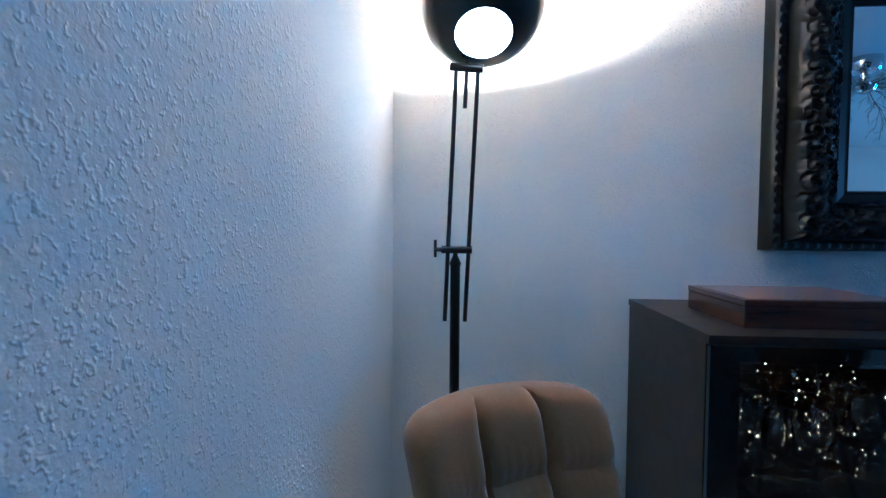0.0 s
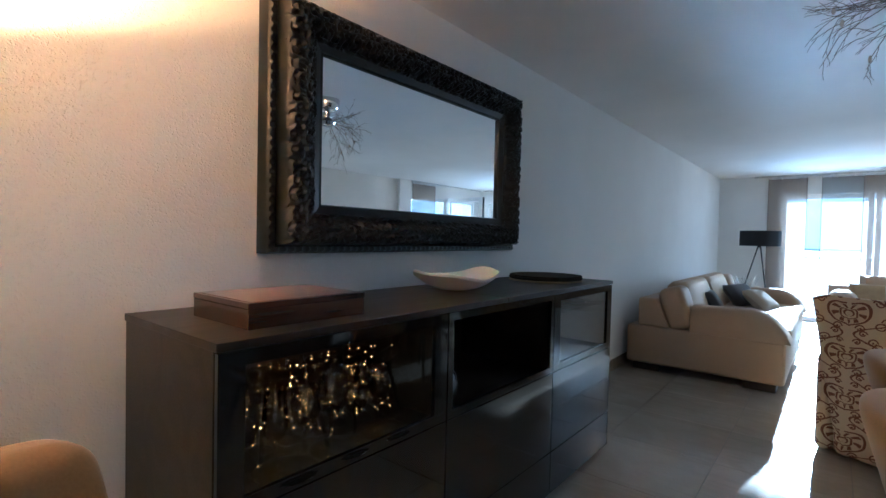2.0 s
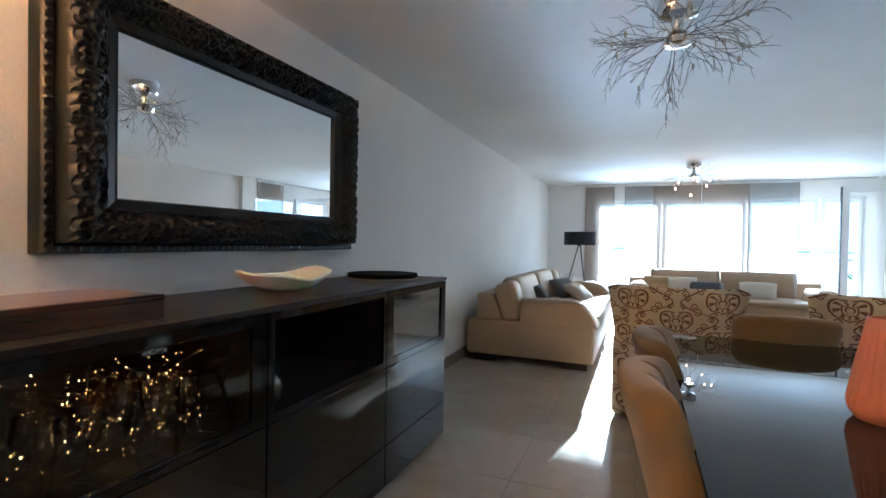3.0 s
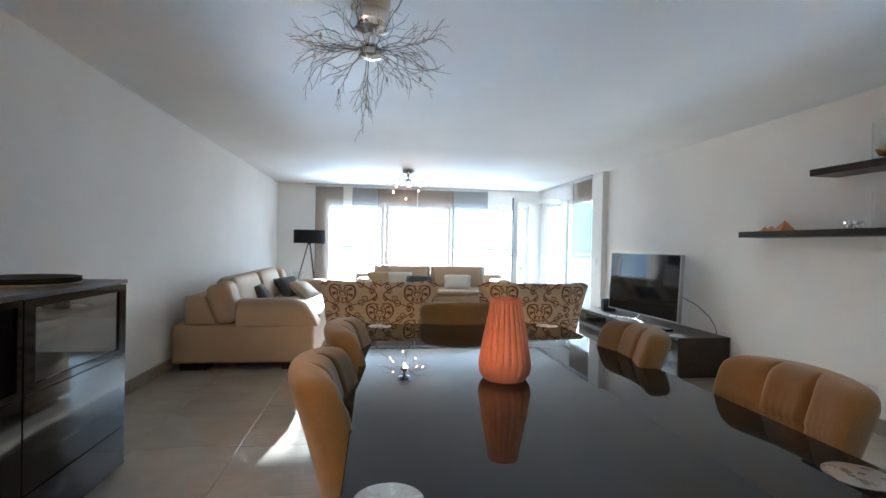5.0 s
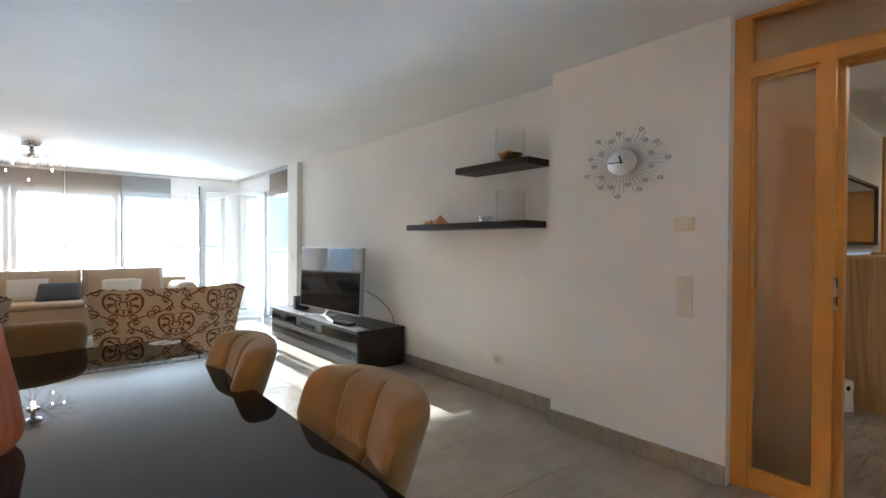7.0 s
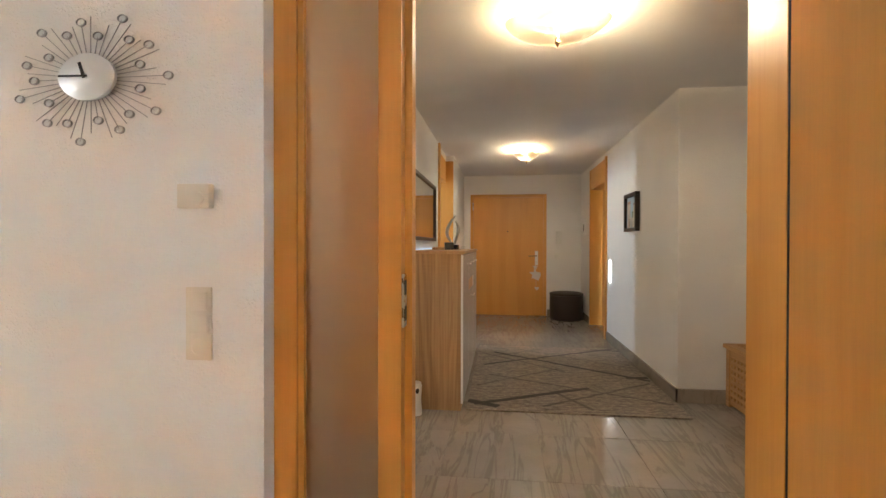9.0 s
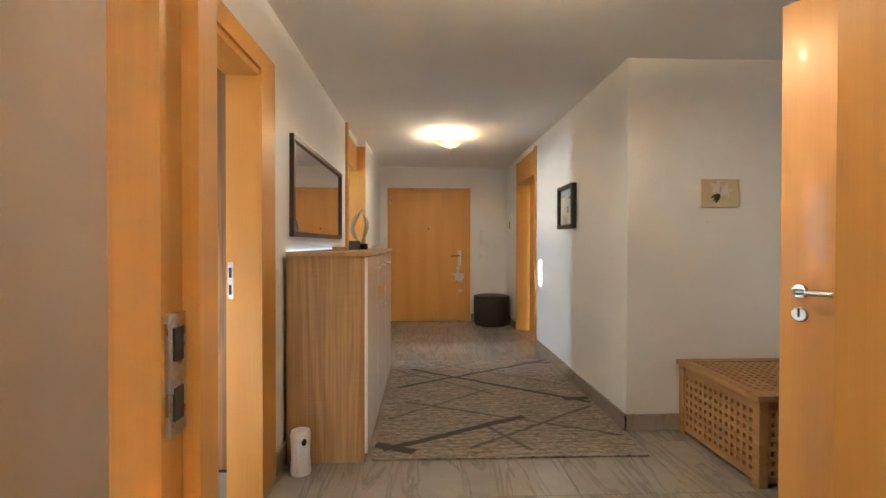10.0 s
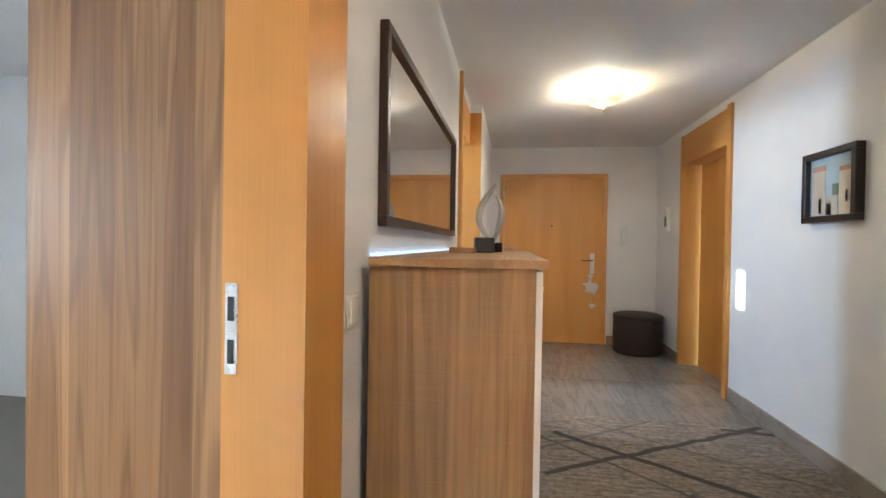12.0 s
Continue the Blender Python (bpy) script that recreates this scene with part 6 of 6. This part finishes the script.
def star(size):
    bm = bmesh.new()
    f = bm.faces.new([bm.verts.new(((size if k % 2 == 0 else size * 0.45) * math.sin(k * math.pi / 5), 0, (size if k % 2 == 0 else size * 0.45) * math.cos(k * math.pi / 5))) for k in range(10)])
    up = bmesh.ops.extrude_face_region(bm, geom=[f])
    bmesh.ops.translate(bm, vec=(0, 0.01, 0), verts=[v for v in up["geom"] if isinstance(v, bmesh.types.BMVert)])
    return bm


FELT = cloth("white_felt", (0.70, 0.67, 0.62), (0.6, 0.57, 0.52), 300)
garland = thing("hanging_garland", "white felt stars and hearts hanging from door handle", "garland", pose(0.15, HS + 0.022, 0))
part("string", tube([(0.0, 0.03, 1.0), (0.0, 0.006, 0.9), (-0.01, 0.006, 0.45)], 0.0015, 4), FELT, garland)
part("felt_star", moved(star(0.045), pose(0.005, 0, 0.82)), FELT, garland)
part("felt_star", moved(star(0.10), pose(0.01, 0.0, 0.70)), FELT, garland)
part("felt_heart", moved(heart(0.075), pose(-0.02, 0.011, 0.66, 0, 20)), FELT, garland)
part("felt_heart", moved(heart(0.035), pose(-0.02, 0, 0.46)), FELT, garland)

# ---- floor tiles ----
def tiles(x0, x1, y0, y1, sx, sy, material, joint=0.003):
    """Granite tiles, each one an object under the floor; alike tiles share one mesh."""
    bm = bmesh.new()
    box(bm, -sx / 2 + joint / 2, -sy / 2 + joint / 2, -0.012, sx / 2 - joint / 2, sy / 2 - joint / 2, 0.0)
    bmesh.ops.bevel(bm, geom=[e for e in bm.edges if all(v.co.z > -0.001 for v in e.verts)], offset=0.0012, segments=1, affect="EDGES")
    me = mesh_of("tile", bm, material)
    floor = bpy.data.objects["floor"]
    i = 0
    while x0 + (i + 1) * sx <= x1 + 1e-6:
        j = 0
        while y0 + (j + 1) * sy <= y1 + 1e-6:
            ob = new("tile", me)
            ob.parent = floor
            ob.location = (x0 + (i + 0.5) * sx, y0 + (j + 0.5) * sy, 0.0)
            j += 1
        i += 1


tiles(2.69 - 5 * 0.6, 10.5, -3.47 - 0.08, 1.9, 0.6, 0.6, STONE_ROOM)
tiles(-1.70, 1.6, -10.45, -3.55, 0.55, 0.6, STONE)
